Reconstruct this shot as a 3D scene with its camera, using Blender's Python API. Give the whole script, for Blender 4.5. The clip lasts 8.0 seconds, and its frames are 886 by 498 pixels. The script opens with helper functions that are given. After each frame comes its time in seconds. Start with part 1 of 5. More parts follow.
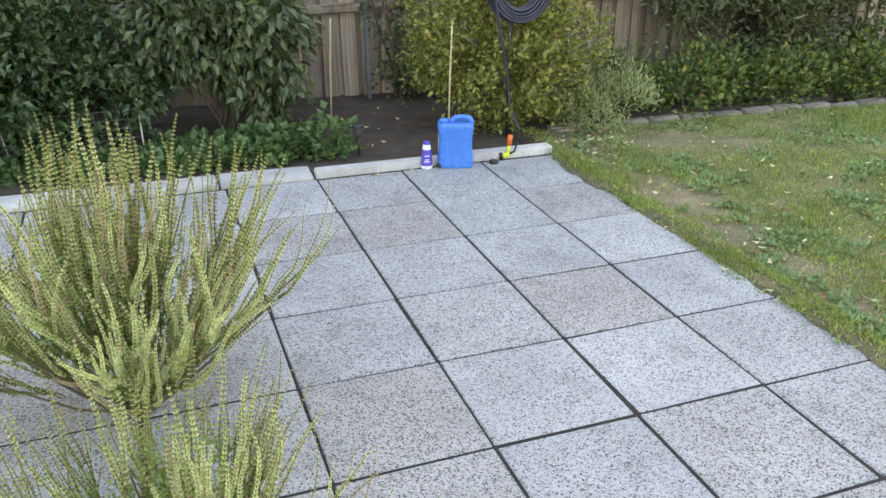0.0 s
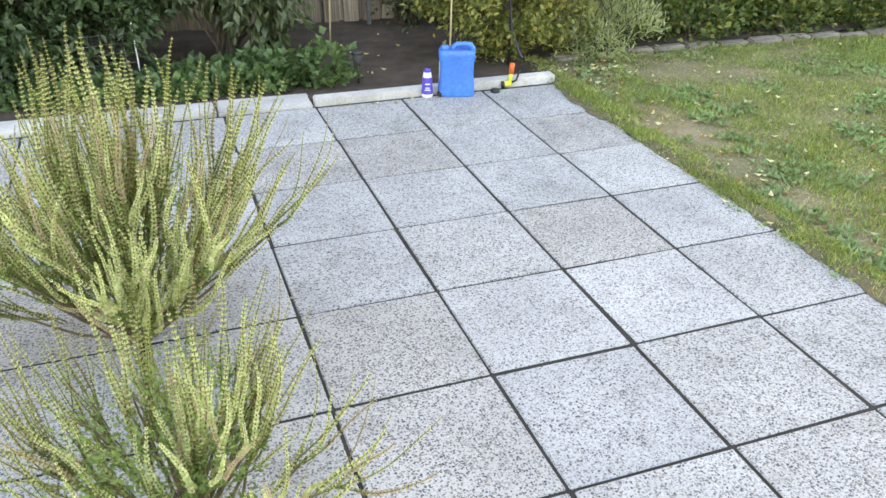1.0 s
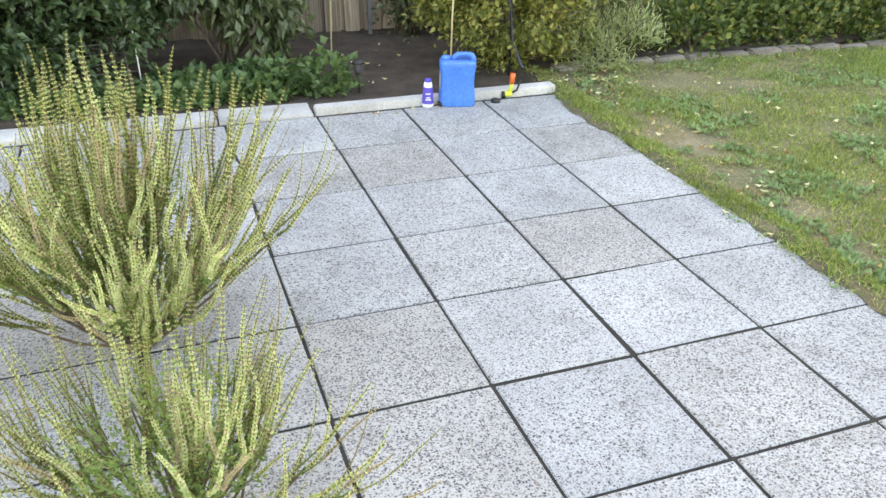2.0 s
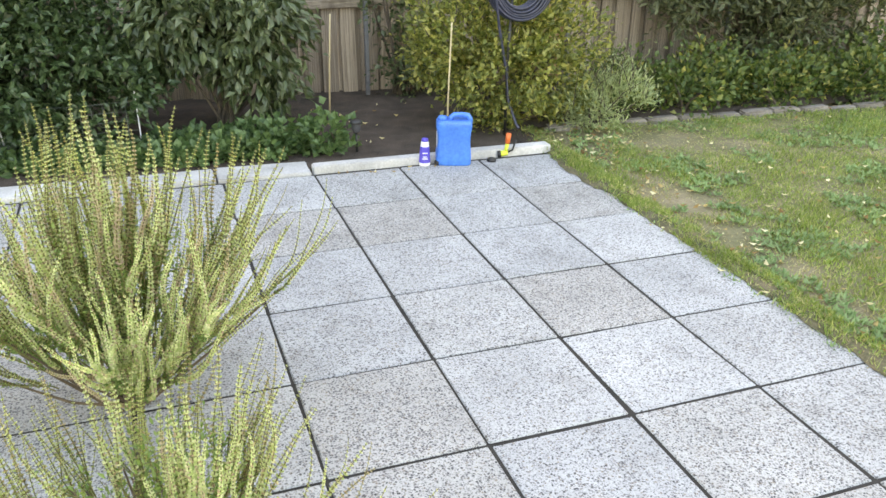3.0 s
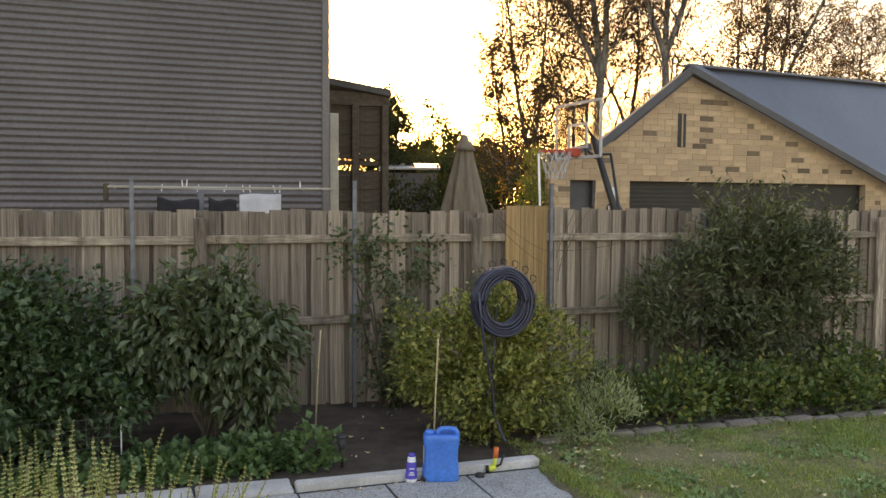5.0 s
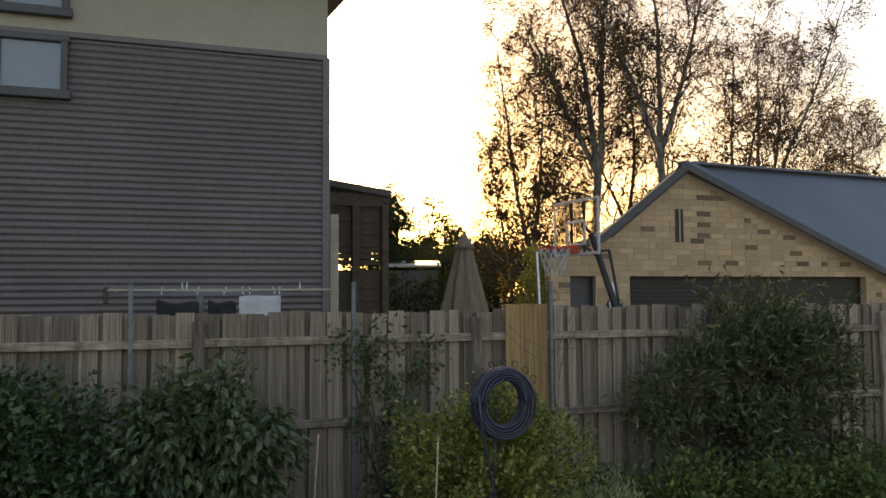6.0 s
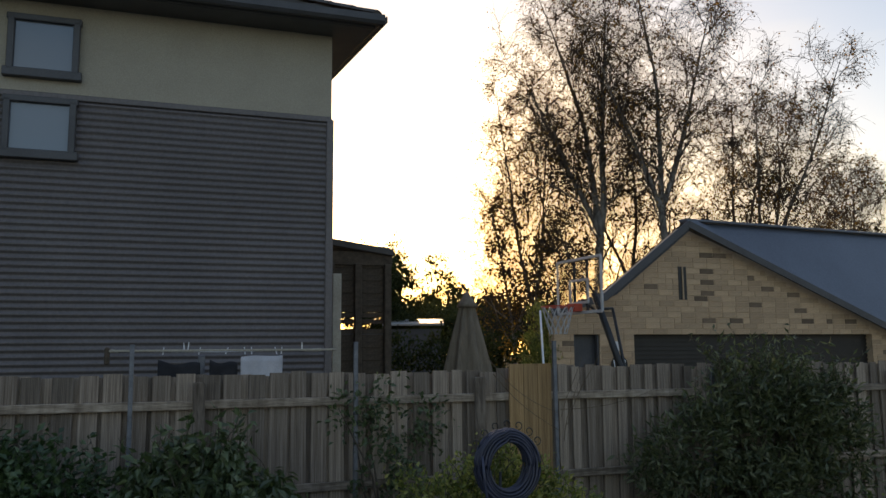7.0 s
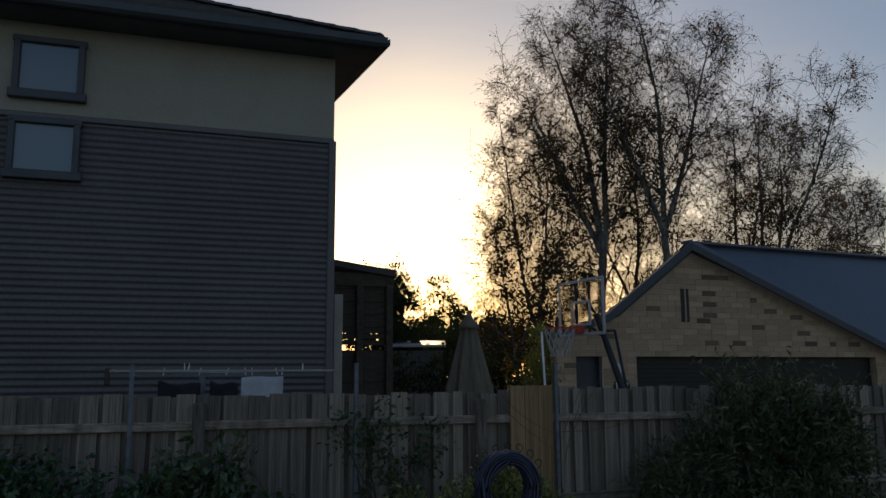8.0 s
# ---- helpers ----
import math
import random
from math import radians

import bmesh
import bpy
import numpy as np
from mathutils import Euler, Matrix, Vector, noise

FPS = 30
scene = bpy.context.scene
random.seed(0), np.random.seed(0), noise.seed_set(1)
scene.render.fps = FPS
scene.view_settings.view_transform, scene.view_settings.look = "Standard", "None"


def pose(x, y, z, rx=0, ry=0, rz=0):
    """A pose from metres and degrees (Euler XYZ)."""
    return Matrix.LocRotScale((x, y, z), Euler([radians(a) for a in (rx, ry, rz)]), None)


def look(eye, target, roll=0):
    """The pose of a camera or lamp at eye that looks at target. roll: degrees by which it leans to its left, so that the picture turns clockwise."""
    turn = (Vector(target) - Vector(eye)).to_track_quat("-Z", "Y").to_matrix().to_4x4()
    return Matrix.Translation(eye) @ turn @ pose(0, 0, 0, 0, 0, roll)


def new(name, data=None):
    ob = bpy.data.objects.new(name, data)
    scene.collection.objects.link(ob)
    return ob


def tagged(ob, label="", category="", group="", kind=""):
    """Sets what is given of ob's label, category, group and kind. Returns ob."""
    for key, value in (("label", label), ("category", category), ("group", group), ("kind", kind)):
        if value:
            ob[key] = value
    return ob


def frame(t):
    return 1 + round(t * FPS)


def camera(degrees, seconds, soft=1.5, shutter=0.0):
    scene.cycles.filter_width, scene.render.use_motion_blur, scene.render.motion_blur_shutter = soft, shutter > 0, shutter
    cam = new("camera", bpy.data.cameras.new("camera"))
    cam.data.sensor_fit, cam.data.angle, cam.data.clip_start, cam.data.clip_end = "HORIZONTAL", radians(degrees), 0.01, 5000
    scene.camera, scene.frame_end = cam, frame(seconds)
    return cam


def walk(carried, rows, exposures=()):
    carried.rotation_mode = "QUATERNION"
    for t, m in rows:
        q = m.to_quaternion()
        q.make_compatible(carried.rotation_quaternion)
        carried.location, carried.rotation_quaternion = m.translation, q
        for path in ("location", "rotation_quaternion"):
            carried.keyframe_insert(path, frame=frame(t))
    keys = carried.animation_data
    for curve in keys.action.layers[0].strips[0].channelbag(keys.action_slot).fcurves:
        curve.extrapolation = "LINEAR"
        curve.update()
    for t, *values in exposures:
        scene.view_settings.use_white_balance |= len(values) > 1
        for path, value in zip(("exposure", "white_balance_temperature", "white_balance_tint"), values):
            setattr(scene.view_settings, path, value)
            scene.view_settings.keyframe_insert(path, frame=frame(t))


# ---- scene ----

# ---------------------------------------------------------------- camera
cam = camera(57.4, 8.0, soft=1.5)

# the paving falls by about a degree towards the lawn
FALL = Matrix.Rotation(radians(1.1), 4, (0.354, 0.935, 0))
PATH = [
    (0.0, (-1.018, -2.145, 1.869), (-0.378, -0.443, 1.035), 0.7),
    (0.2, (-1.017, -2.145, 1.868), (-0.391, -0.4765, 0.962), 0.8),
    (0.5, (-1.015, -2.145, 1.866), (-0.404, -0.510, 0.889), 0.9),
    (1.0, (-1.014, -2.140, 1.861), (-0.399, -0.512, 0.875), 1.2),
    (1.5, (-1.012, -2.138, 1.860), (-0.394, -0.506, 0.884), 1.3),
    (2.8, (-1.015, -2.132, 1.863), (-0.379, -0.455, 0.977), 1.6),
    (3.0, (-1.018, -2.140, 1.866), (-0.371, -0.444, 1.027), 1.6),
    (3.5, (-1.022, -2.148, 1.880), (-0.345, -0.393, 1.203), 1.6),
    (4.0, (-1.032, -2.149, 1.892), (-0.336, -0.339, 1.403), 1.7),
    (4.5, (-1.031, -2.155, 1.905), (-0.323, -0.307, 1.618), 1.6),
    (5.0, (-1.047, -2.152, 1.935), (-0.317, -0.293, 1.815), 1.5),
    (5.2, (-1.047, -2.152, 1.940), (-0.313, -0.293, 1.881), 1.4),
    (6.5, (-1.005, -2.178, 1.993), (-0.295, -0.317, 2.182), 0.6),
    (7.0, (-1.015, -2.173, 1.995), (-0.309, -0.320, 2.251), 0.6),
    (7.5, (-1.004, -2.182, 1.979), (-0.305, -0.333, 2.284), 0.6),
    (8.0, (-1.001, -2.183, 1.988), (-0.305, -0.334, 2.297), 0.8),
]
EXPOSURES = [(0.0, 1.15, 11300, 22), (0.5, 1.15, 11500, 22), (1.0, 1.45, 11900, 22), (3.0, 1.53, 12800, 22), (3.6, 1.78, 13400, 24), (4.1, 1.65, 13400, 26), (4.5, 1.15, 13000, 26), (5.2, -0.05, 11700, 25), (6.4, -0.75, 9100, 19), (7.2, -1.5, 7900, 17), (8.0, -2.45, 6850, 15)]
walk(cam, [(t, FALL @ look(e, g, r)) for t, e, g, r in PATH], EXPOSURES)

# ---------------------------------------------------------------- light
SUN_TURN, SUN_UP = 19.4, 7.0
world = bpy.data.worlds.new("evening_sky")
scene.world = world
world.use_nodes = True
wn = world.node_tree.nodes
sky = wn.new("ShaderNodeTexSky")
sky.sky_type = "NISHITA"
sky.sun_disc = False
sky.sun_elevation = radians(SUN_UP)
sky.sun_rotation = radians(SUN_TURN)
sky.dust_density = 1.5
sky.ozone_density = 2.0
# thin even high cloud over the clear-sky glow, with faint streaks
wl_ = world.node_tree.links
gain = wn.new("ShaderNodeMixRGB")
gain.blend_type = "MULTIPLY"
gain.inputs[0].default_value = 1.0
gain.inputs[2].default_value = (4.6, 4.4, 3.9, 1)
wl_.new(sky.outputs[0], gain.inputs[1])
wtc, wmap, wnoise, wramp = (wn.new("ShaderNode" + k) for k in ("TexCoord", "Mapping", "TexNoise", "ValToRGB"))
wmap.inputs["Scale"].default_value = (1.6, 1.6, 7.0)
wmap.inputs["Rotation"].default_value = (0.25, 0.1, 0.4)
wnoise.inputs["Scale"].default_value, wnoise.inputs["Detail"].default_value = 1.8, 6
wl_.new(wtc.outputs["Generated"], wmap.inputs[0])
wl_.new(wmap.outputs[0], wnoise.inputs["Vector"])
wl_.new(wnoise.outputs[0], wramp.inputs[0])
wramp.color_ramp.elements[0].position, wramp.color_ramp.elements[0].color = 0.42, (0.5, 2.2, 6.4, 1)
wramp.color_ramp.elements[1].position, wramp.color_ramp.elements[1].color = 0.74, (4.6, 4.8, 5.6, 1)
veil = wn.new("ShaderNodeMixRGB")
veil.blend_type = "ADD"
veil.inputs[0].default_value = 1.0
wl_.new(gain.outputs[0], veil.inputs[1])
wl_.new(wramp.outputs[0], veil.inputs[2])
wl_.new(veil.outputs[0], wn["Background"].inputs[0])
wn["Background"].inputs[1].default_value = 0.12
sun = new("sun", bpy.data.lights.new("sun", "SUN"))
sun.data.energy, sun.data.angle, sun.data.color = 4.0, radians(1.0), (1.0, 0.72, 0.42)
sa, se = radians(SUN_TURN), radians(SUN_UP)
sun_way = Vector((math.sin(sa) * math.cos(se), math.cos(sa) * math.cos(se), math.sin(se)))
sun.matrix_world = look(sun_way * 60, (0, 0, 0))

# ---------------------------------------------------------------- materials


def link(nt, a, b):
    nt.links.new(a, b)


def base_mat(name, rough=0.7, metal=0.0):
    m = bpy.data.materials.new(name)
    m.use_nodes = True
    nt = m.node_tree
    b = nt.nodes["Principled BSDF"]
    b.inputs["Roughness"].default_value = rough
    b.inputs["Metallic"].default_value = metal
    return m, nt, b


def noise_node(nt, scale, detail=5, stretch=None, rough=0.6):
    tc = nt.nodes.new("ShaderNodeTexCoord")
    n = nt.nodes.new("ShaderNodeTexNoise")
    n.inputs["Scale"].default_value, n.inputs["Detail"].default_value = scale, detail
    n.inputs["Roughness"].default_value = rough
    src = tc.outputs["Object"]
    if stretch:
        mp = nt.nodes.new("ShaderNodeMapping")
        mp.inputs["Scale"].default_value = stretch
        link(nt, src, mp.inputs[0])
        src = mp.outputs[0]
    link(nt, src, n.inputs["Vector"])
    return n


def ramp(nt, fac, stops):
    r = nt.nodes.new("ShaderNodeValToRGB")
    e = r.color_ramp.elements
    while len(e) < len(stops):
        e.new(0.5)
    for k, (p, c) in enumerate(stops):
        e[k].position = p
        e[k].color = (*c, 1)
    link(nt, fac, r.inputs[0])
    return r.outputs[0]


def mix(nt, fac, a, b, kind="MIX"):
    m = nt.nodes.new("ShaderNodeMixRGB")
    m.blend_type = kind
    for v, s in ((fac, m.inputs[0]), (a, m.inputs[1]), (b, m.inputs[2])):
        if isinstance(v, (int, float)):
            s.default_value = v
        elif isinstance(v, tuple):
            s.default_value = (*v, 1)
        else:
            link(nt, v, s)
    return m.outputs[0]


def bump(nt, b, height, strength, dist=0.01):
    n = nt.nodes.new("ShaderNodeBump")
    n.inputs["Strength"].default_value, n.inputs["Distance"].default_value = strength, dist
    link(nt, height, n.inputs["Height"])
    link(nt, n.outputs[0], b.inputs["Normal"])


def surf(name, c1, c2, scale=6, fine=60, rough=0.75, metal=0.0, relief=0.3, dist=0.006, stretch=None, vary=0.0, spec=None):
    """Two-scale mottled surface: broad stains between c1 and c2, fine grain on top."""
    m, nt, b = base_mat(name, rough, metal)
    if spec is not None:
        b.inputs["Specular IOR Level"].default_value = spec
    n1, n2 = noise_node(nt, scale, 5, stretch), noise_node(nt, fine, 4, stretch)
    col = ramp(nt, n1.outputs[0], [(0.3, c1), (0.72, c2)])
    g = ramp(nt, n2.outputs[0], [(0.25, (0.72, 0.72, 0.72)), (0.75, (1.18, 1.18, 1.18))])
    col = mix(nt, 0.8, col, g, "MULTIPLY")
    if vary:
        oi = nt.nodes.new("ShaderNodeObjectInfo")
        v = ramp(nt, oi.outputs["Random"], [(0.0, (1 - vary,) * 3), (1.0, (1 + vary,) * 3)])
        col = mix(nt, 1.0, col, v, "MULTIPLY")
    link(nt, col, b.inputs["Base Color"])
    bump(nt, b, n2.outputs[0], relief, dist)
    return m


def leaf_mat(name, stops, rough=0.45, glow=0.35, spec=0.4):
    """Leaves: colour per leaf, light passing through."""
    m, nt, b = base_mat(name, rough)
    b.inputs["Specular IOR Level"].default_value = spec
    g = nt.nodes.new("ShaderNodeNewGeometry")
    n1 = noise_node(nt, 3.0, 3)
    col = ramp(nt, g.outputs["Random Per Island"], stops)
    shade = ramp(nt, n1.outputs[0], [(0.3, (0.75, 0.75, 0.75)), (0.7, (1.2, 1.2, 1.15))])
    col = mix(nt, 0.8, col, shade, "MULTIPLY")
    link(nt, col, b.inputs["Base Color"])
    t = nt.nodes.new("ShaderNodeBsdfTranslucent")
    link(nt, mix(nt, 1.0, col, (1.3, 1.25, 0.7), "MULTIPLY"), t.inputs[0])
    x = nt.nodes.new("ShaderNodeMixShader")
    x.inputs[0].default_value = glow
    link(nt, b.outputs[0], x.inputs[1])
    link(nt, t.outputs[0], x.inputs[2])
    link(nt, x.outputs[0], nt.nodes["Material Output"].inputs[0])
    return m


def slab_mat():
    """Exposed-aggregate concrete: pale cement, dark and brown pebbles, worn to a different degree slab by slab."""
    m, nt, b = base_mat("exposed_aggregate_concrete", 0.82)
    tc = nt.nodes.new("ShaderNodeTexCoord")
    oi = nt.nodes.new("ShaderNodeObjectInfo")
    shift = nt.nodes.new("ShaderNodeVectorMath")
    shift.operation = "ADD"
    link(nt, tc.outputs["Object"], shift.inputs[0])
    loc = nt.nodes.new("ShaderNodeVectorMath")
    loc.operation = "SCALE"
    loc.inputs["Scale"].default_value = 3.7
    link(nt, oi.outputs["Location"], loc.inputs[0])
    link(nt, loc.outputs[0], shift.inputs[1])

    def tex(kind, scale):
        n = nt.nodes.new(kind)
        n.inputs["Scale"].default_value = scale
        link(nt, shift.outputs[0], n.inputs["Vector"])
        return n
    warp = tex("ShaderNodeTexNoise", 90)
    wv = mix(nt, 0.012, shift.outputs[0], warp.outputs["Color"], "ADD")
    vor = nt.nodes.new("ShaderNodeTexVoronoi")
    vor.inputs["Scale"].default_value = 96
    link(nt, wv, vor.inputs["Vector"])
    broad, mid, fine = tex("ShaderNodeTexNoise", 2.2), tex("ShaderNodeTexNoise", 9), tex("ShaderNodeTexNoise", 160)
    cell = nt.nodes.new("ShaderNodeSeparateColor")
    link(nt, vor.outputs["Color"], cell.inputs[0])
    # which pebbles show: more on worn slabs and in worn patches
    wear = nt.nodes.new("ShaderNodeMath")
    wear.operation = "MULTIPLY_ADD"
    wear.inputs[1].default_value, wear.inputs[2].default_value = 0.46, -0.10
    link(nt, oi.outputs["Random"], wear.inputs[0])
    wear2 = nt.nodes.new("ShaderNodeMath")
    wear2.operation = "MULTIPLY_ADD"
    wear2.inputs[1].default_value = 0.6
    link(nt, mid.outputs[0], wear2.inputs[0])
    # the middle of a slab is worn deeper than its rim
    mid_of = nt.nodes.new("ShaderNodeVectorMath")
    mid_of.operation = "LENGTH"
    link(nt, tc.outputs["Object"], mid_of.inputs[0])
    bare = ramp(nt, mid_of.outputs["Value"], [(0.08, (0.24, 0.24, 0.24)), (0.36, (0.0, 0.0, 0.0))])
    deep_wear = nt.nodes.new("ShaderNodeMath")
    link(nt, wear.outputs[0], deep_wear.inputs[0])
    link(nt, bare, deep_wear.inputs[1])
    link(nt, deep_wear.outputs[0], wear2.inputs[2])
    less = nt.nodes.new("ShaderNodeMath")
    less.operation = "LESS_THAN"
    link(nt, cell.outputs[0], less.inputs[0])
    link(nt, wear2.outputs[0], less.inputs[1])
    edge = ramp(nt, vor.outputs["Distance"], [(0.36, (1, 1, 1)), (0.48, (0, 0, 0))])
    mask = mix(nt, 1.0, less.outputs[0], edge, "MULTIPLY")
    cement = ramp(nt, broad.outputs[0], [(0.3, (0.34, 0.345, 0.34)), (0.7, (0.44, 0.445, 0.44))])
    grain = ramp(nt, fine.outputs[0], [(0.3, (0.8, 0.8, 0.8)), (0.7, (1.12, 1.12, 1.12))])
    cement = mix(nt, 0.9, cement, grain, "MULTIPLY")
    tone = ramp(nt, oi.outputs["Random"], [(0.0, (1.03, 1.03, 1.05)), (0.35, (0.90, 0.91, 0.94)), (0.7, (0.98, 0.97, 0.97)), (1.0, (0.90, 0.86, 0.84))])
    cement = mix(nt, 1.0, cement, tone, "MULTIPLY")
    pebble = ramp(nt, cell.outputs[1], [(0.0, (0.045, 0.047, 0.055)), (0.5, (0.13, 0.13, 0.135)), (0.8, (0.20, 0.16, 0.13)), (1.0, (0.30, 0.29, 0.27))])
    col = mix(nt, mask, cement, pebble)
    small = tex("ShaderNodeTexVoronoi", 190)
    sc = nt.nodes.new("ShaderNodeSeparateColor")
    link(nt, small.outputs["Color"], sc.inputs[0])
    speck = ramp(nt, sc.outputs[0], [(0.20, (0.50, 0.50, 0.52)), (0.26, (1, 1, 1)), (0.9, (1, 1, 1)), (1.0, (1.2, 1.18, 1.15))])
    col = mix(nt, 0.9, col, speck, "MULTIPLY")
    stain = ramp(nt, tex("ShaderNodeTexNoise", 4.5).outputs[0], [(0.55, (1, 1, 1)), (0.78, (0.72, 0.70, 0.68))])
    col = mix(nt, 0.8, col, stain, "MULTIPLY")
    link(nt, col, b.inputs["Base Color"])
    bump(nt, b, mask, 0.35, 0.003)
    return m


def wood_mat(name, dark, pale, stretch=(14, 14, 0.9), vary=0.25):
    """Weathered sawn timber with grain along z."""
    m, nt, b = base_mat(name, 0.85)
    b.inputs["Specular IOR Level"].default_value = 0.2
    oi = nt.nodes.new("ShaderNodeObjectInfo")
    n1, n2 = noise_node(nt, 3.0, 6, stretch), noise_node(nt, 12, 6, stretch)
    for n in (n1, n2):
        n.noise_dimensions = "4D"
        k = nt.nodes.new("ShaderNodeMath")
        k.operation = "MULTIPLY"
        k.inputs[1].default_value = 40
        link(nt, oi.outputs["Random"], k.inputs[0])
        link(nt, k.outputs[0], n.inputs["W"])
    col = ramp(nt, n1.outputs[0], [(0.28, dark), (0.7, pale)])
    fine = ramp(nt, n2.outputs[0], [(0.3, (0.6, 0.58, 0.56)), (0.6, (1.1, 1.1, 1.1))])
    n3 = noise_node(nt, 2.3, 4, (3, 3, 0.8))
    col = mix(nt, 0.8, col, ramp(nt, n3.outputs[0], [(0.33, (0.42, 0.39, 0.37)), (0.55, (0.95, 0.95, 0.95)), (0.8, (1.22, 1.22, 1.24))]), "MULTIPLY")
    col = mix(nt, 0.85, col, fine, "MULTIPLY")
    v = ramp(nt, oi.outputs["Random"], [(0, (1 - vary, 1 - vary, 1 - vary)), (0.5, (1, 0.98, 0.96)), (1, (1 + vary, 1 + vary * 0.95, 1 + vary * 0.85))])
    link(nt, mix(nt, 1.0, col, v, "MULTIPLY"), b.inputs["Base Color"])
    bump(nt, b, n2.outputs[0], 0.5, 0.004)
    return m


def glass_mat():
    m, nt, b = base_mat("window_glass", 0.05)
    b.inputs["Base Color"].default_value = (0.17, 0.20, 0.24, 1)
    b.inputs["Metallic"].default_value = 0.12
    return m


M = {}
M["slab"] = slab_mat()
M["joint"] = surf("joint_soil", (0.012, 0.011, 0.010), (0.04, 0.035, 0.03), 8, 120, 0.95)
M["kerb"] = surf("weathered_concrete", (0.34, 0.33, 0.32), (0.55, 0.54, 0.53), 5, 70, 0.85, vary=0.12)
M["stone"] = surf("grey_stone", (0.12, 0.10, 0.085), (0.32, 0.28, 0.25), 9, 60, 0.85, relief=0.7, dist=0.01, vary=0.2)
M["soil"] = surf("dark_garden_soil", (0.040, 0.027, 0.021), (0.105, 0.074, 0.056), 5, 55, 0.95, relief=1.0, dist=0.02)
M["lawn"] = surf("lawn_soil_and_thatch", (0.12, 0.125, 0.052), (0.30, 0.235, 0.15), 2.6, 40, 0.95, relief=0.8, dist=0.02)
# brown thatch, with the shadow of overhanging grass put into its colour
M["thatch"] = surf("thatch_with_grass_shadow", (0.055, 0.062, 0.026), (0.20, 0.155, 0.09), 9, 60, 0.95, relief=1.0, dist=0.02)
M["paling"] = wood_mat("weathered_hardwood", (0.15, 0.116, 0.094), (0.47, 0.385, 0.32), vary=0.42)
M["rail"] = wood_mat("weathered_rail", (0.17, 0.13, 0.10), (0.46, 0.38, 0.31), (0.9, 14, 14))
M["newpine"] = wood_mat("fresh_pine", (0.34, 0.20, 0.095), (0.56, 0.36, 0.19), vary=0.12)
M["galv"] = surf("galvanised_steel", (0.12, 0.13, 0.15), (0.22, 0.23, 0.26), 12, 90, 0.5, 0.6, relief=0.1)
M["wire"] = surf("pale_green_coated_wire", (0.11, 0.14, 0.12), (0.18, 0.21, 0.18), 9, 60, 0.5)
M["cladding"] = surf("grey_corrugated_steel", (0.125, 0.110, 0.111), (0.165, 0.146, 0.146), 0.7, 30, 0.5, 0.2, relief=0.05)
M["render"] = surf("cream_render", (0.34, 0.30, 0.24), (0.42, 0.375, 0.30), 0.9, 80, 0.85, relief=0.2)
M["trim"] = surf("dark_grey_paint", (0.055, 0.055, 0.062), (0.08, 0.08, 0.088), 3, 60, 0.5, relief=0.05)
M["post_white"] = surf("pale_painted_timber", (0.34, 0.30, 0.24), (0.46, 0.42, 0.35), 4, 60, 0.6)
M["rooftile"] = surf("dark_concrete_tile", (0.05, 0.046, 0.045), (0.10, 0.09, 0.085), 4, 60, 0.8, vary=0.2)
M["roofsteel"] = surf("blue_grey_roof_steel", (0.085, 0.10, 0.13), (0.11, 0.13, 0.165), 0.8, 30, 0.4, 0.3, relief=0.05)
M["mortar"] = surf("sandy_mortar", (0.50, 0.345, 0.22), (0.62, 0.44, 0.295), 5, 90, 0.9)
M["brick"] = surf("cream_brick", (0.44, 0.285, 0.175), (0.58, 0.40, 0.255), 3, 50, 0.85, vary=0.18)
def brick_rest_mat():
    m, nt, b = base_mat("cream_brickwork", 0.85)
    g = nt.nodes.new("ShaderNodeNewGeometry")
    n = noise_node(nt, 40, 4)
    col = ramp(nt, g.outputs["Random Per Island"], [(0.0, (0.32, 0.20, 0.12)), (0.2, (0.46, 0.31, 0.19)), (0.6, (0.54, 0.37, 0.23)), (0.93, (0.62, 0.45, 0.295)), (0.94, (0.16, 0.105, 0.07))])
    link(nt, mix(nt, 0.6, col, ramp(nt, n.outputs[0], [(0.3, (0.75, 0.75, 0.75)), (0.7, (1.15, 1.15, 1.15))]), "MULTIPLY"), b.inputs["Base Color"])
    return m


M["brick_rest"] = brick_rest_mat()
M["brickdark"] = surf("brown_brick", (0.13, 0.085, 0.055), (0.22, 0.15, 0.10), 6, 50, 0.85, vary=0.25)
M["roller"] = surf("charcoal_roller_door", (0.014, 0.012, 0.011), (0.026, 0.022, 0.02), 3, 50, 0.5)
M["glass"] = glass_mat()
clear, cnt, cb = base_mat("clear_acrylic", 0.08)
cb.inputs["Transmission Weight"].default_value = 1.0
cb.inputs["IOR"].default_value = 1.1
cb.inputs["Base Color"].default_value = (0.95, 0.95, 0.95, 1)
M["clear"] = clear
M["blue"] = surf("blue_polyethylene", (0.002, 0.16, 0.56), (0.006, 0.21, 0.67), 5, 40, 0.38, relief=0.05)
M["black"] = surf("black_plastic", (0.012, 0.012, 0.013), (0.025, 0.025, 0.026), 10, 80, 0.5, relief=0.05)
M["hose"] = surf("blue_black_hose", (0.016, 0.019, 0.038), (0.036, 0.042, 0.080), 8, 60, 0.42, relief=0.05, spec=0.6)
M["bark"] = surf("brown_bark", (0.05, 0.036, 0.026), (0.12, 0.09, 0.065), 12, 60, 0.9, relief=0.8)
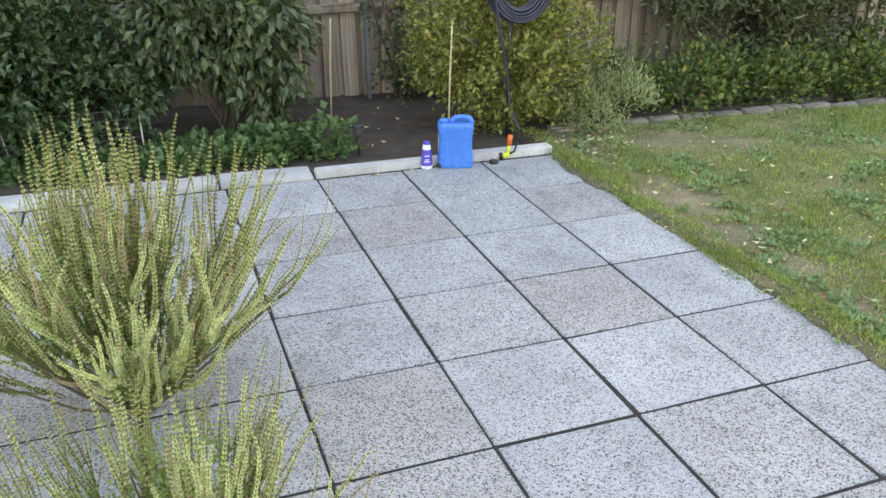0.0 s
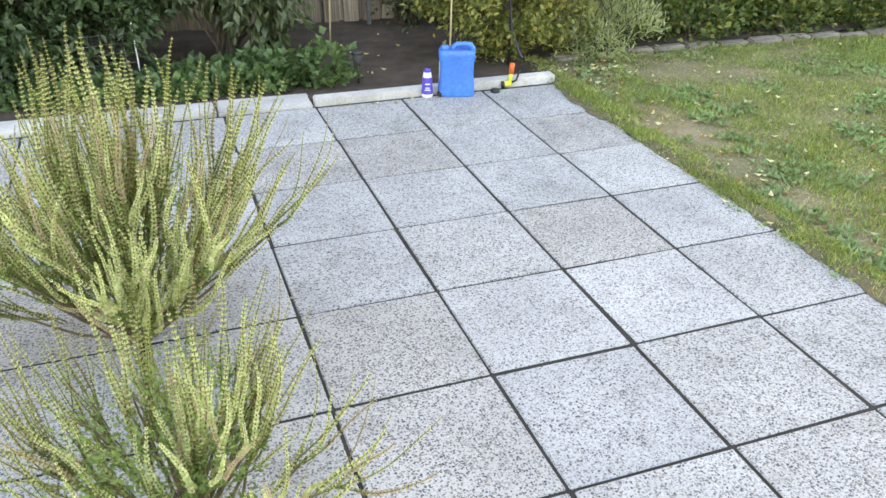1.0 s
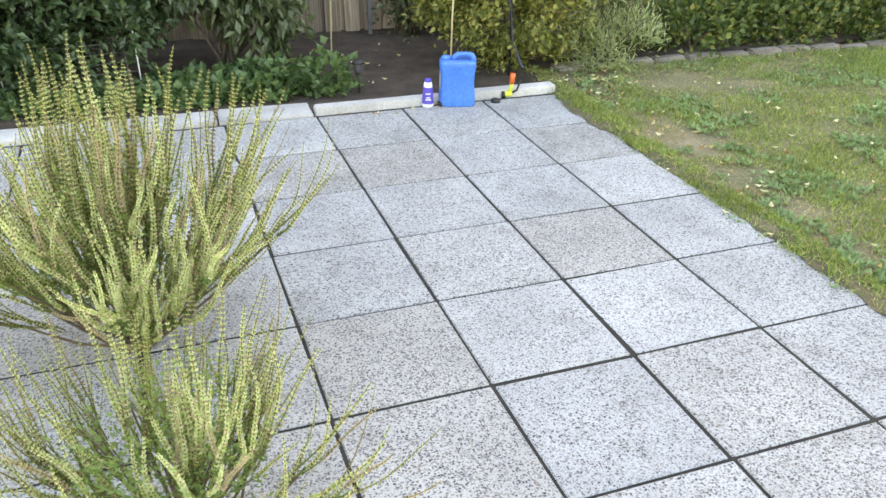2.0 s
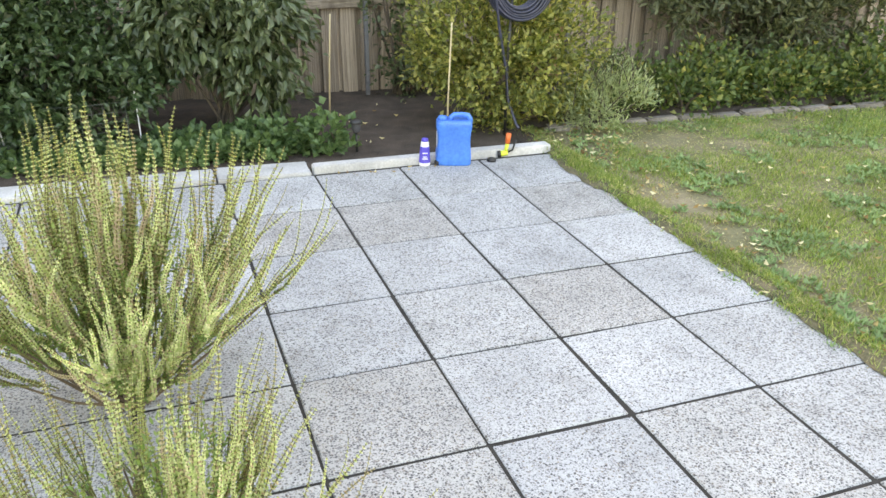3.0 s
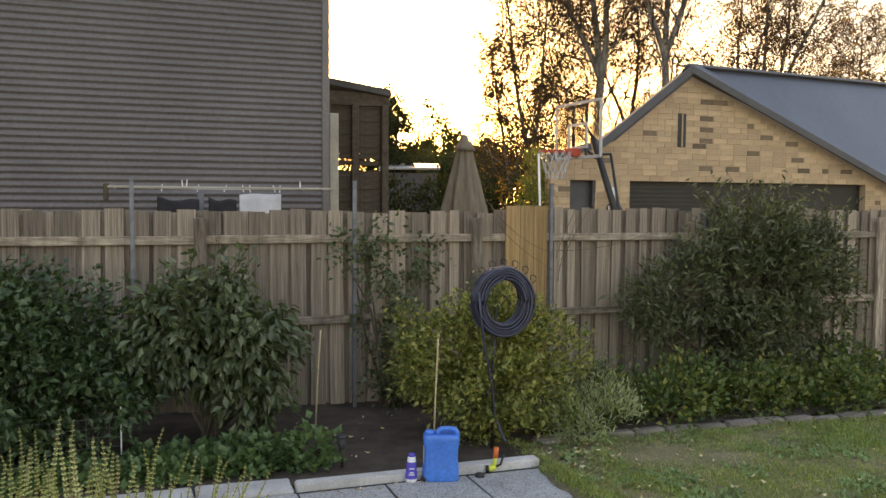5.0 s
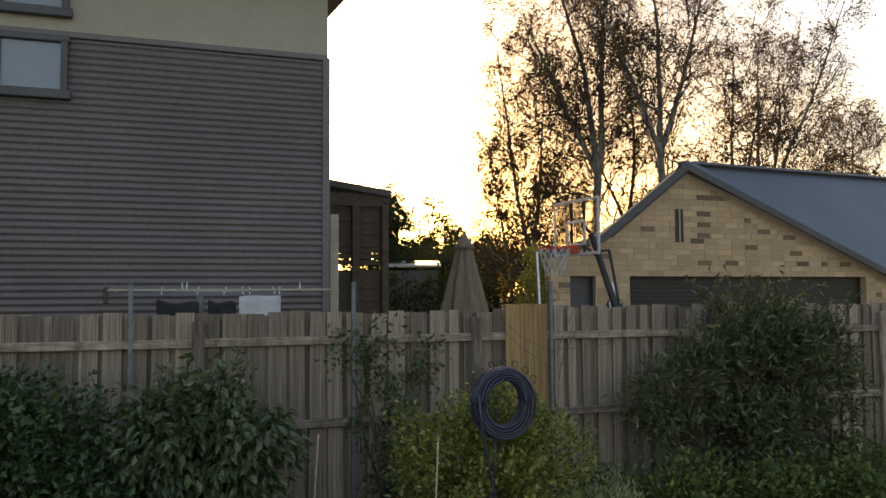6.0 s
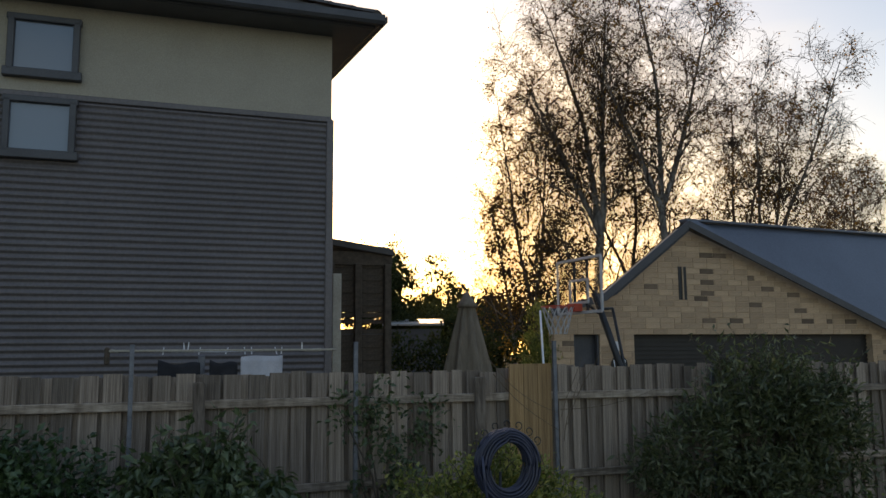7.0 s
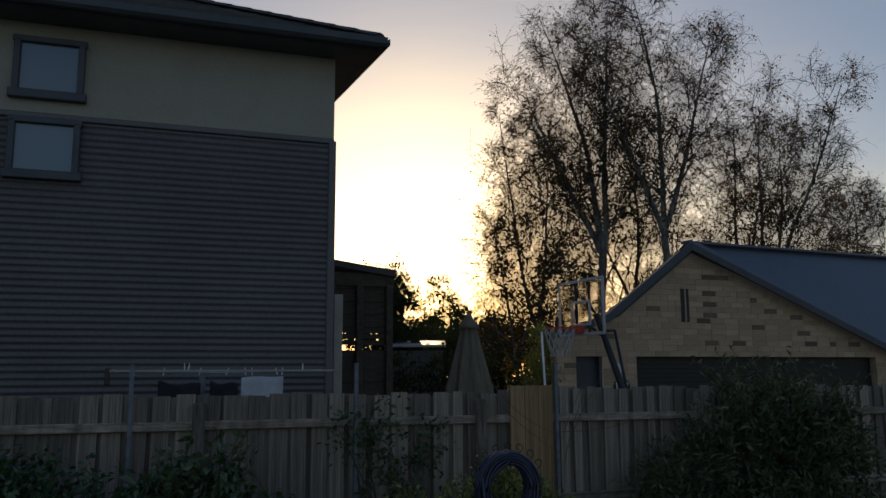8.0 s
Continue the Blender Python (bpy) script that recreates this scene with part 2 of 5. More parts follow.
M["birch"] = surf("silver_birch_bark", (0.085, 0.07, 0.06), (0.36, 0.33, 0.29), 5, 40, 0.85, relief=0.4, stretch=(1, 1, 0.35))
M["twig"] = surf("dark_twig", (0.035, 0.024, 0.017), (0.075, 0.05, 0.035), 12, 60, 0.9)
M["bamboo"] = surf("bamboo_cane", (0.40, 0.30, 0.17), (0.58, 0.47, 0.30), 10, 60, 0.6)

M["pale_steel"] = surf("pale_roof_steel", (0.36, 0.36, 0.355), (0.46, 0.46, 0.45), 2, 40, 0.45, 0.2)
M["orange"] = surf("orange_plastic", (0.75, 0.13, 0.03), (0.85, 0.18, 0.05), 6, 60, 0.45)
M["lime"] = surf("lime_plastic", (0.55, 0.62, 0.06), (0.65, 0.72, 0.10), 6, 60, 0.45)
M["white"] = surf("white_plastic", (0.68, 0.68, 0.70), (0.78, 0.78, 0.80), 6, 60, 0.45)
M["purple"] = surf("blue_violet_label", (0.06, 0.05, 0.40), (0.10, 0.08, 0.50), 9, 60, 0.4)
M["cloth_dark"] = surf("dark_cloth", (0.016, 0.016, 0.020), (0.032, 0.032, 0.038), 8, 200, 0.95)
M["cloth_white"] = surf("white_cloth", (0.46, 0.46, 0.50), (0.58, 0.58, 0.62), 8, 200, 0.95)
M["canvas"] = surf("faded_canvas", (0.15, 0.12, 0.088), (0.26, 0.21, 0.155), 3, 120, 0.95, stretch=(6, 6, 0.6))
M["acrylic"] = surf("white_line_paint", (0.42, 0.42, 0.43), (0.56, 0.56, 0.57), 5, 50, 0.5)
M["red"] = surf("red_painted_steel", (0.55, 0.06, 0.03), (0.65, 0.09, 0.05), 6, 60, 0.45)
M["navy"] = surf("navy_glazed_ball", (0.02, 0.025, 0.09), (0.035, 0.04, 0.13), 6, 60, 0.2)
M["leaf_dark"] = leaf_mat("dark_glossy_leaf", [(0, (0.022, 0.048, 0.018)), (0.6, (0.048, 0.092, 0.036)), (1, (0.085, 0.135, 0.065))], 0.30, 0.22, 0.5)
M["leaf_mid"] = leaf_mat("broad_green_leaf", [(0, (0.040, 0.066, 0.028)), (0.6, (0.085, 0.120, 0.055)), (1, (0.15, 0.19, 0.10))], 0.32, 0.3, 0.6)
M["leaf_lime"] = leaf_mat("yellow_green_leaf", [(0, (0.085, 0.115, 0.036)), (0.45, (0.185, 0.215, 0.062)), (0.8, (0.33, 0.33, 0.11)), (1, (0.48, 0.43, 0.17))], 0.40, 0.45)
M["leaf_grey"] = leaf_mat("grey_green_leaf", [(0, (0.050, 0.068, 0.036)), (0.6, (0.105, 0.125, 0.066)), (1, (0.19, 0.20, 0.115))], 0.38, 0.35)
M["leaf_bed"] = leaf_mat("ground_cover_leaf", [(0, (0.040, 0.080, 0.024)), (0.55, (0.085, 0.140, 0.040)), (0.9, (0.17, 0.20, 0.06)), (1, (0.36, 0.32, 0.10))], 0.5, 0.35)
M["leaf_pale"] = leaf_mat("silver_green_leaf", [(0, (0.22, 0.29, 0.15)), (1, (0.42, 0.48, 0.28))], 0.6, 0.35)
M["leaf_straw"] = leaf_mat("strawberry_leaf", [(0, (0.050, 0.115, 0.045)), (1, (0.125, 0.210, 0.090))], 0.45, 0.3)
M["spike"] = leaf_mat("flower_spike_bract", [(0, (0.36, 0.45, 0.18)), (0.45, (0.52, 0.57, 0.30)), (0.84, (0.70, 0.68, 0.44)), (0.88, (0.50, 0.36, 0.26)), (1, (0.42, 0.30, 0.22))], 0.6, 0.45, 0.2)
M["spike_old"] = leaf_mat("faded_flower_spike_bract", [(0, (0.40, 0.36, 0.20)), (0.4, (0.52, 0.44, 0.29)), (0.7, (0.50, 0.36, 0.28)), (1, (0.38, 0.27, 0.20))], 0.65, 0.4, 0.2)
M["spike_stem"] = leaf_mat("spike_stem", [(0, (0.12, 0.17, 0.05)), (0.5, (0.20, 0.20, 0.08)), (1, (0.24, 0.13, 0.08))], 0.6, 0.15, 0.2)
M["spike_leaf"] = leaf_mat("small_green_leaf", [(0, (0.11, 0.20, 0.06)), (1, (0.26, 0.36, 0.13))], 0.55, 0.4, 0.3)
M["woody"] = surf("woody_brown_stem", (0.10, 0.07, 0.045), (0.20, 0.14, 0.09), 20, 80, 0.9)
M["blade"] = leaf_mat("grass_blade", [(0, (0.115, 0.19, 0.045)), (0.5, (0.21, 0.30, 0.085)), (0.82, (0.33, 0.38, 0.14)), (1, (0.52, 0.46, 0.26))], 0.6, 0.35, 0.25)
M["dry_blade"] = leaf_mat("dry_grass_blade", [(0, (0.24, 0.19, 0.10)), (0.5, (0.38, 0.31, 0.17)), (0.85, (0.52, 0.45, 0.28)), (1, (0.25, 0.27, 0.09))], 0.7, 0.25, 0.2)
M["weed"] = leaf_mat("clover_leaf", [(0, (0.11, 0.21, 0.075)), (1, (0.27, 0.38, 0.19))], 0.55, 0.3, 0.25)
M["litter"] = leaf_mat("dry_leaf", [(0, (0.22, 0.11, 0.045)), (0.5, (0.42, 0.29, 0.12)), (1, (0.74, 0.66, 0.44))], 0.7, 0.2, 0.2)
M["autumn"] = leaf_mat("autumn_birch_leaf", [(0, (0.06, 0.045, 0.018)), (0.5, (0.16, 0.10, 0.03)), (1, (0.38, 0.21, 0.05))], 0.6, 0.6, 0.2)
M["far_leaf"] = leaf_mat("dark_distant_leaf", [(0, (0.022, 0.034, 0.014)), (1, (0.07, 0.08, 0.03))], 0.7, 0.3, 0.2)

# ---------------------------------------------------------------- mesh tools


def gz(x, y):
    """Height of the ground: falls across the yard, level further out."""
    x, y = max(-6.0, min(9.0, x)), max(-6.0, min(6.0, y))
    return -0.01795 * x + 0.0068 * y


class Geo:
    """Collects vertices and faces."""

    def __init__(self):
        self.v, self.f, self.n = [], [], 0

    def add(self, verts, faces):
        verts = np.asarray(verts, float)
        self.v.append(verts)
        self.f.extend([[i + self.n for i in f] for f in faces])
        self.n += len(verts)

    def box(self, sx, sy, sz, m=Matrix(), top=1.0):
        c = []
        for z in (-0.5, 0.5):
            k = top if z > 0 else 1.0
            for x, y in ((-0.5, -0.5), (0.5, -0.5), (0.5, 0.5), (-0.5, 0.5)):
                c.append(m @ Vector((x * sx * k, y * sy * k, z * sz)))
        self.add([tuple(p) for p in c], [(3, 2, 1, 0), (4, 5, 6, 7), (0, 1, 5, 4), (1, 2, 6, 5), (2, 3, 7, 6), (3, 0, 4, 7)])

    def tube(self, pts, radii, n=6, caps=True):
        pts = np.asarray(pts, float)
        k = len(pts)
        radii = np.broadcast_to(np.asarray(radii, float), (k,))
        tan = np.gradient(pts, axis=0)
        tan /= np.linalg.norm(tan, axis=1)[:, None] + 1e-9
        ref = np.array([0.0, 0.0, 1.0]) if abs(tan[:, 2]).mean() < 0.9 else np.array([1.0, 0.0, 0.0])
        a = np.cross(tan, ref)
        a /= np.linalg.norm(a, axis=1)[:, None] + 1e-9
        b = np.cross(tan, a)
        ang = np.arange(n) * 2 * np.pi / n
        ring = pts[:, None] + radii[:, None, None] * (np.cos(ang)[None, :, None] * a[:, None] + np.sin(ang)[None, :, None] * b[:, None])
        f = []
        for i in range(k - 1):
            for j in range(n):
                f.append((i * n + j, i * n + (j + 1) % n, (i + 1) * n + (j + 1) % n, (i + 1) * n + j))
        if caps:
            f.append(tuple(range(n))[::-1])
            f.append(tuple((k - 1) * n + j for j in range(n)))
        self.add(ring.reshape(-1, 3), f)

    def leaves(self, base, way, side, length, width, fold=0.18):
        """Folded pointed leaves: base points, directions, sideways directions, lengths and widths as arrays."""
        base, way, side = (np.asarray(q, float) for q in (base, way, side))
        n = len(base)
        if n == 0:
            return
        way = way / (np.linalg.norm(way, axis=1)[:, None] + 1e-9)
        side = side - (side * way).sum(1)[:, None] * way
        side /= np.linalg.norm(side, axis=1)[:, None] + 1e-9
        up = np.cross(side, way)
        L = np.broadcast_to(np.asarray(length, float), (n,))[:, None]
        W = np.broadcast_to(np.asarray(width, float), (n,))[:, None]
        v = np.stack([base, base + way * L * 0.45 + side * W * 0.5 + up * W * fold, base + way * L * 0.45 - side * W * 0.5 + up * W * fold,
                      base + way * L * 0.5, base + way * L - up * L * 0.12], 1)
        o = (np.arange(n) * 5)[:, None]
        f = np.concatenate([o + q for q in ([0, 3, 1], [1, 3, 4], [0, 2, 3], [3, 2, 4])], 0)
        self.add(v.reshape(-1, 3), f.tolist())

    def mesh(self, name, material, smooth=False):
        me = bpy.data.meshes.new(name)
        me.from_pydata(np.concatenate(self.v).tolist() if self.v else [], [], self.f)
        me.materials.append(material)
        if smooth:
            me.polygons.foreach_set("use_smooth", [True] * len(me.polygons))
        me.update()
        return me

    def put(self, name, material, parent=None, m=None, label="", smooth=False):
        ob = new(name, self.mesh(name, material, smooth))
        ob.parent = parent
        if m is not None:
            ob.matrix_basis = m
        if label:
            tagged(ob, label)
        return ob


def part(name, bm, material, parent=None, label="", m=None, smooth=False):
    me = bpy.data.meshes.new(name)
    bm.to_mesh(me)
    bm.free()
    me.materials.append(material)
    if smooth:
        me.polygons.foreach_set("use_smooth", [True] * len(me.polygons))
    ob = new(name, me)
    ob.parent = parent
    if m is not None:
        ob.matrix_basis = m
    if label:
        tagged(ob, label)
    return ob


def bevel_box(sx, sy, sz, w=0.006, seg=1, m=Matrix()):
    bm = bmesh.new()
    bmesh.ops.create_cube(bm, size=1)
    bmesh.ops.scale(bm, vec=(sx, sy, sz), verts=bm.verts)
    if w:
        bmesh.ops.bevel(bm, geom=bm.edges[:], offset=w, segments=seg, affect="EDGES")
    bmesh.ops.transform(bm, matrix=m, verts=bm.verts)
    return bm


def thing(name, label, category, m=Matrix(), group="", kind=""):
    ob = new(name)
    ob.empty_display_size = 0.1
    ob.matrix_basis = m
    return tagged(ob, label, category, group, kind)


rng = np.random.default_rng(7)


def rand_dirs(n, up=0.0):
    d = rng.normal(size=(n, 3))
    d /= np.linalg.norm(d, axis=1)[:, None]
    d[:, 2] += up
    return d


# ---------------------------------------------------------------- ground
g = Geo()
xs = [-400, -120, -40, -15] + [x * 0.5 for x in range(-12, 19)] + [15, 40, 120, 400]
ys = [-400, -120, -40, -15] + [y * 0.5 for y in range(-12, 13)] + [15, 40, 120, 400, 1500]
vs = [(x, y, gz(x, y) - 0.05) for y in ys for x in xs]
fs = [(j * len(xs) + i, j * len(xs) + i + 1, (j + 1) * len(xs) + i + 1, (j + 1) * len(xs) + i) for j in range(len(ys) - 1) for i in range(len(xs) - 1)]
g.add(vs, fs)
ground = tagged(g.put("ground", M["lawn"]), "rough grassed earth reaching past the yards", "ground", kind="structure")


def sheet(name, x0, x1, y0, y1, step, h, rough, material, label, category):
    q = Geo()
    nx, ny = int((x1 - x0) / step) + 1, int((y1 - y0) / step) + 1
    v = []
    for j in range(ny):
        for i in range(nx):
            x, y = x0 + i * step, y0 + j * step
            v.append((x, y, gz(x, y) + h + rough * (noise.noise((x * 2.5, y * 2.5, 3)) + 0.6 * noise.noise((x * 9, y * 9, 7)))))
    q.add(v, [(j * nx + i, j * nx + i + 1, (j + 1) * nx + i + 1, (j + 1) * nx + i) for j in range(ny - 1) for i in range(nx - 1)])
    return tagged(q.put(name, material, smooth=True), label, category, kind="structure")


soil = sheet("garden_bed_soil", -6.5, 1.86, 3.11, 5.3, 0.05, 0.012, 0.016, M["soil"], "dark bare garden soil between kerb and fence", "soil")
sheet("side_bed_soil", 1.84, 9.5, 3.62, 5.3, 0.05, 0.008, 0.014, M["soil"], "dark soil under the low plants along the fence", "soil")
lawn = sheet("lawn", 1.78, 9.2, -5.0, 3.72, 0.06, -0.027, 0.003, M["lawn"], "patchy green lawn with dry spots and fallen leaves", "lawn")

# ---------------------------------------------------------------- fence frame and neighbours' frames
FENCE = pose(0.9, 5.15, 0, 0, 0, -2)
FENCE_Z0, RAILS = 0.03, (0.82, 1.58)

# ---------------------------------------------------------------- neighbour's two-storey house
HOUSE = pose(1.23, 7.39, 0, 0, 0, -2)   # x along the wall, the corner at 0; y away


def house():
    h = thing("house", "two-storey house with grey corrugated cladding below cream render", "house", HOUSE)
    top, soffit, long, deep = 4.87, 5.96, 9.0, 8.0
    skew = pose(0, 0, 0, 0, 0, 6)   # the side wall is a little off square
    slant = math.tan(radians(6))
    part("core_wall", bevel_box(long - 1.0, deep - 0.1, 5.9, 0, m=pose(-long / 2 - 0.5, deep / 2 + 0.08, 2.95)), M["render"], h)
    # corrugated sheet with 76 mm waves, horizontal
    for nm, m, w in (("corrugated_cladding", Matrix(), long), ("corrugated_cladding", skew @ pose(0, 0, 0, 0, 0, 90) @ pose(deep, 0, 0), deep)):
        q = Geo()
        zs = np.arange(0.0, top - 0.03, 0.0127)
        y = -0.012 * np.sin(zs / 0.076 * 2 * np.pi) - 0.014
        xs_ = np.linspace(-w, -0.05, 7)
        v = [(x, yy, z) for z, yy in zip(zs, y) for x in xs_]
        k = len(xs_)
        q.add(v, [(j * k + i, j * k + i + 1, (j + 1) * k + i + 1, (j + 1) * k + i) for j in range(len(zs) - 1) for i in range(k - 1)])
        q.put(nm, M["cladding"], h, m, smooth=True)
    part("corner_flashing", bevel_box(0.09, 0.09, top, 0.01, m=pose(-0.02, 0.0, top / 2)), M["cladding"], h)
    part("cladding_flashing", bevel_box(long, 0.07, 0.07, 0.01, m=pose(-long / 2, -0.005, top)), M["cladding"], h)
    part("upper_wall", bevel_box(long, 0.12, soffit - top, 0.0, m=pose(-long / 2, 0.045, (soffit + top) / 2 + 0.03)), M["render"], h, "cream rendered upper wall")
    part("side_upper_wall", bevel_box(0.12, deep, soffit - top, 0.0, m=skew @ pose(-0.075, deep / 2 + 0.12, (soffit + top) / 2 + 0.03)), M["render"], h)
    # eaves
    ov = 0.42
    far = deep + 2 * ov
    q = Geo()
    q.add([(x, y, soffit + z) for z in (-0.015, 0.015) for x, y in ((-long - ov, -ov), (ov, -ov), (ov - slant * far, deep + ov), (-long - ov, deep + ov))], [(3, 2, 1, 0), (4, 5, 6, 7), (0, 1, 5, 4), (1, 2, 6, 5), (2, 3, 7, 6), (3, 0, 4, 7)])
    q.put("soffit", M["trim"], h)
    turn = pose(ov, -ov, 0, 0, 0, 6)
    part("fascia", bevel_box(long + 2 * ov + 0.02, 0.03, 0.14, 0.004, m=pose(-long / 2, -ov - 0.015, soffit + 0.06)), M["trim"], h)
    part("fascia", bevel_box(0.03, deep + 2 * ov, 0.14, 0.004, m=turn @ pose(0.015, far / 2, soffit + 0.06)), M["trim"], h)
    q = Geo()
    prof = [(0, 0), (0.0, -0.09), (-0.03, -0.115), (-0.09, -0.115), (-0.12, -0.08), (-0.12, 0.0), (-0.105, 0.0), (-0.105, -0.07), (-0.085, -0.1), (-0.035, -0.1), (-0.015, -0.08), (-0.015, 0)]
    n = len(prof)
    q.add([(x, -ov - 0.03 + a, soffit + 0.12 + b) for x in (-long - ov, ov + 0.12) for a, b in prof], [(i, (i + 1) % n, n + (i + 1) % n, n + i) for i in range(n)] + [tuple(range(n))[::-1], tuple(range(n, 2 * n))])
    q.put("gutter", M["trim"], h)
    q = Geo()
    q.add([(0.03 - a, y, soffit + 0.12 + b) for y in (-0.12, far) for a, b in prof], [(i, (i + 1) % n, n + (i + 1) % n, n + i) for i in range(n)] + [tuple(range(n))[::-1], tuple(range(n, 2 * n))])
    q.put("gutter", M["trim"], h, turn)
    # hip roof in tile courses
    pitch = math.tan(radians(28))
    courses = 17
    run = (deep / 2 + ov) / courses
    for c in range(courses):
        a, b = c * run, (c + 1) * run + 0.03
        z0, z1 = soffit + 0.12 + a * pitch + 0.02, soffit + 0.12 + b * pitch - 0.012
        x0, x1, y0, y1 = -long - ov + a, ov - a + 0.1, -ov - 0.06 + a, deep + ov - a
        X0, X1, Y0, Y1 = -long - ov + b, ov - b + 0.1, -ov - 0.06 + b, deep + ov - b
        if X1 <= X0:
            break
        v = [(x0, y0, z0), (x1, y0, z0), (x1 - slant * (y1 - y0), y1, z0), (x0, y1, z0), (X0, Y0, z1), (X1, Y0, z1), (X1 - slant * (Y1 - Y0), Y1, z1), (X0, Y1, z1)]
        v += [(p[0], p[1], p[2] - 0.035) for p in v[:4]]
        course = Geo()
        course.add(v, [(0, 1, 5, 4), (1, 2, 6, 5), (2, 3, 7, 6), (3, 0, 4, 7), (8, 9, 1, 0), (9, 10, 2, 1), (10, 11, 3, 2), (11, 8, 0, 3)])
        course.put("tile_course", M["rooftile"], h, label="dark concrete roof tiles")
    for c in range(14):
        a = c * 0.24
        m = Matrix.Translation((ov + 0.06 - a, -ov - 0.03 + a, soffit + 0.15 + a * pitch)) @ pose(0, 0, 0, 0, 0, 135) @ pose(0, 0, 0, 0, -20.6, 0)
        ring = [(x, 0.10 * math.cos(t) * k, 0.055 * math.sin(t) * k) for x, k in ((0, 1.1), (0.38, 0.94)) for t in np.linspace(0.0, math.pi, 7)]
        hip = Geo()
        hip.add([tuple(m @ Vector(p)) for p in ring], [(i, i + 1, 8 + i, 7 + i) for i in range(6)] + [tuple(range(7))])
        hip.put("hip_tile", M["rooftile"], h)
    # two stacked windows
    for cx, z0, z1 in ((-3.24, 5.12, 5.73), (-3.24, 4.21, 4.80)):
        w = 0.66
        z = (z0 + z1) / 2
        win = part("window", bevel_box(w, 0.012, z1 - z0, 0.0, m=pose(cx, -0.045, z)), M["glass"], h, "small square window with dark frame")
        for nm, sx, sz, px_, pz in (("frame_head", w + 0.1, 0.07, 0, (z1 - z0) / 2), ("frame_sill", w + 0.14, 0.1, 0, -(z1 - z0) / 2 - 0.02), ("frame_jamb", 0.07, z1 - z0, -w / 2, 0), ("frame_jamb", 0.07, z1 - z0, w / 2, 0)):
            part(nm, bevel_box(sx, 0.13, sz, 0.008, m=pose(cx + px_, -0.035, z + pz)), M["trim"], win)
    part("corner_post", bevel_box(0.11, 0.11, 3.0, 0.006, m=pose(0.15, 0.35, 1.5)), M["post_white"], h, "pale painted post")
    return h


house()

# timber annex with slatted screen beside the house
annex = thing("screened_annex", "dark low annex with slatted timber screens", "annex", HOUSE)
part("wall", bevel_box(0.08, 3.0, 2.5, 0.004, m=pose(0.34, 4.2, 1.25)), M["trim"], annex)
part("roof", bevel_box(1.22, 4.0, 0.10, 0.01, m=pose(0.68, 3.75, 3.56) @ pose(0, 0, 0, 0, 8, 0)), M["rooftile"], annex)
part("beam", bevel_box(1.2, 0.08, 0.2, 0.006, m=pose(0.68, 1.85, 3.38)), M["bark"], annex)
for x in (0.36, 0.76, 1.20):
    part("post", bevel_box(0.1, 0.1, 3.3, 0.006, m=pose(x, 1.80, 1.65)), M["bark"], annex)
slat_ob = part("slat", bevel_box(0.42, 0.012, 0.098, 0.003), M["bark"], annex, m=pose(0.56, 1.85, 0.3))
for i in range(33):
    for x in (0.14, 0.56, 0.98):
        if i or x != 0.56:
            o = new("slat", slat_ob.data)
            o.parent = annex
            o.matrix_basis = pose(x, 1.85 + 0.014 * (i % 2), 0.3 + i * 0.092 + (0.0 if i < 23 else 0.05), 0, 0, 0) @ Matrix.Diagonal((1, 1, 0.72 if i in (22, 23, 24) else 1.0, 1))
# dark panel added behind the screens to block bright sky between the slats
part("sky_blocking_panel", bevel_box(2.1, 0.08, 2.45, 0.004, m=pose(1.1, 5.6, 1.225)), M["trim"], annex)

# ---------------------------------------------------------------- garage with brick gable
GARAGE = pose(0.9, 5.15, 0, 0, 0, -2) @ pose(7.27, 5.0, 0)   # x along the gable, 0 below its apex
APEX, KNEE, LEFT, RIGHT = 4.24, -1.75, -2.65, 5.2


def roof_z(x):
    if x < KNEE:
        return APEX + 0.76 * KNEE + 0.28 * (x - KNEE)
    return APEX - (0.76 if x < 0 else 0.41) * abs(x)


garage = thing("garage", "cream brick garage with dark roller door and blue-grey steel roof", "garage", GARAGE)
DOOR = (-1.1, 4.28, 0.0, 2.30)
SIDE = (-2.28, -1.78, 0.0, 2.30)
SLIT = (-0.12, 0.02, 2.92, 3.52)
q = Geo()
for x0, x1, z0, z1 in ((LEFT, SIDE[0], 0, 2.3), (SIDE[1], DOOR[0], 0, 2.3), (DOOR[1], RIGHT, 0, 2.3)):
    pier = Geo()
    pier.box(x1 - x0, 0.2, z1 - z0, pose((x0 + x1) / 2, 0.106, (z0 + z1) / 2))
    pier.put("pier", M["mortar"], garage)
v = [(LEFT, 2.3), (RIGHT, 2.3), (RIGHT, max(2.31, roof_z(RIGHT))), (0, APEX), (KNEE, roof_z(KNEE)), (LEFT, roof_z(LEFT))]
q.add([(x, y, z) for y in (0.006, 0.206) for x, z in v], [(0, 1, 2, 3, 4, 5), (11, 10, 9, 8, 7, 6)] + [(i, i + 6, (i + 1) % 6 + 6, (i + 1) % 6) for i in range(6)])
garage_wall = q.put("gable_wall", M["mortar"], garage)
RUN = Vector((6.0, 1.35, 0.16))   # the way the ridge runs off
roof = Geo()
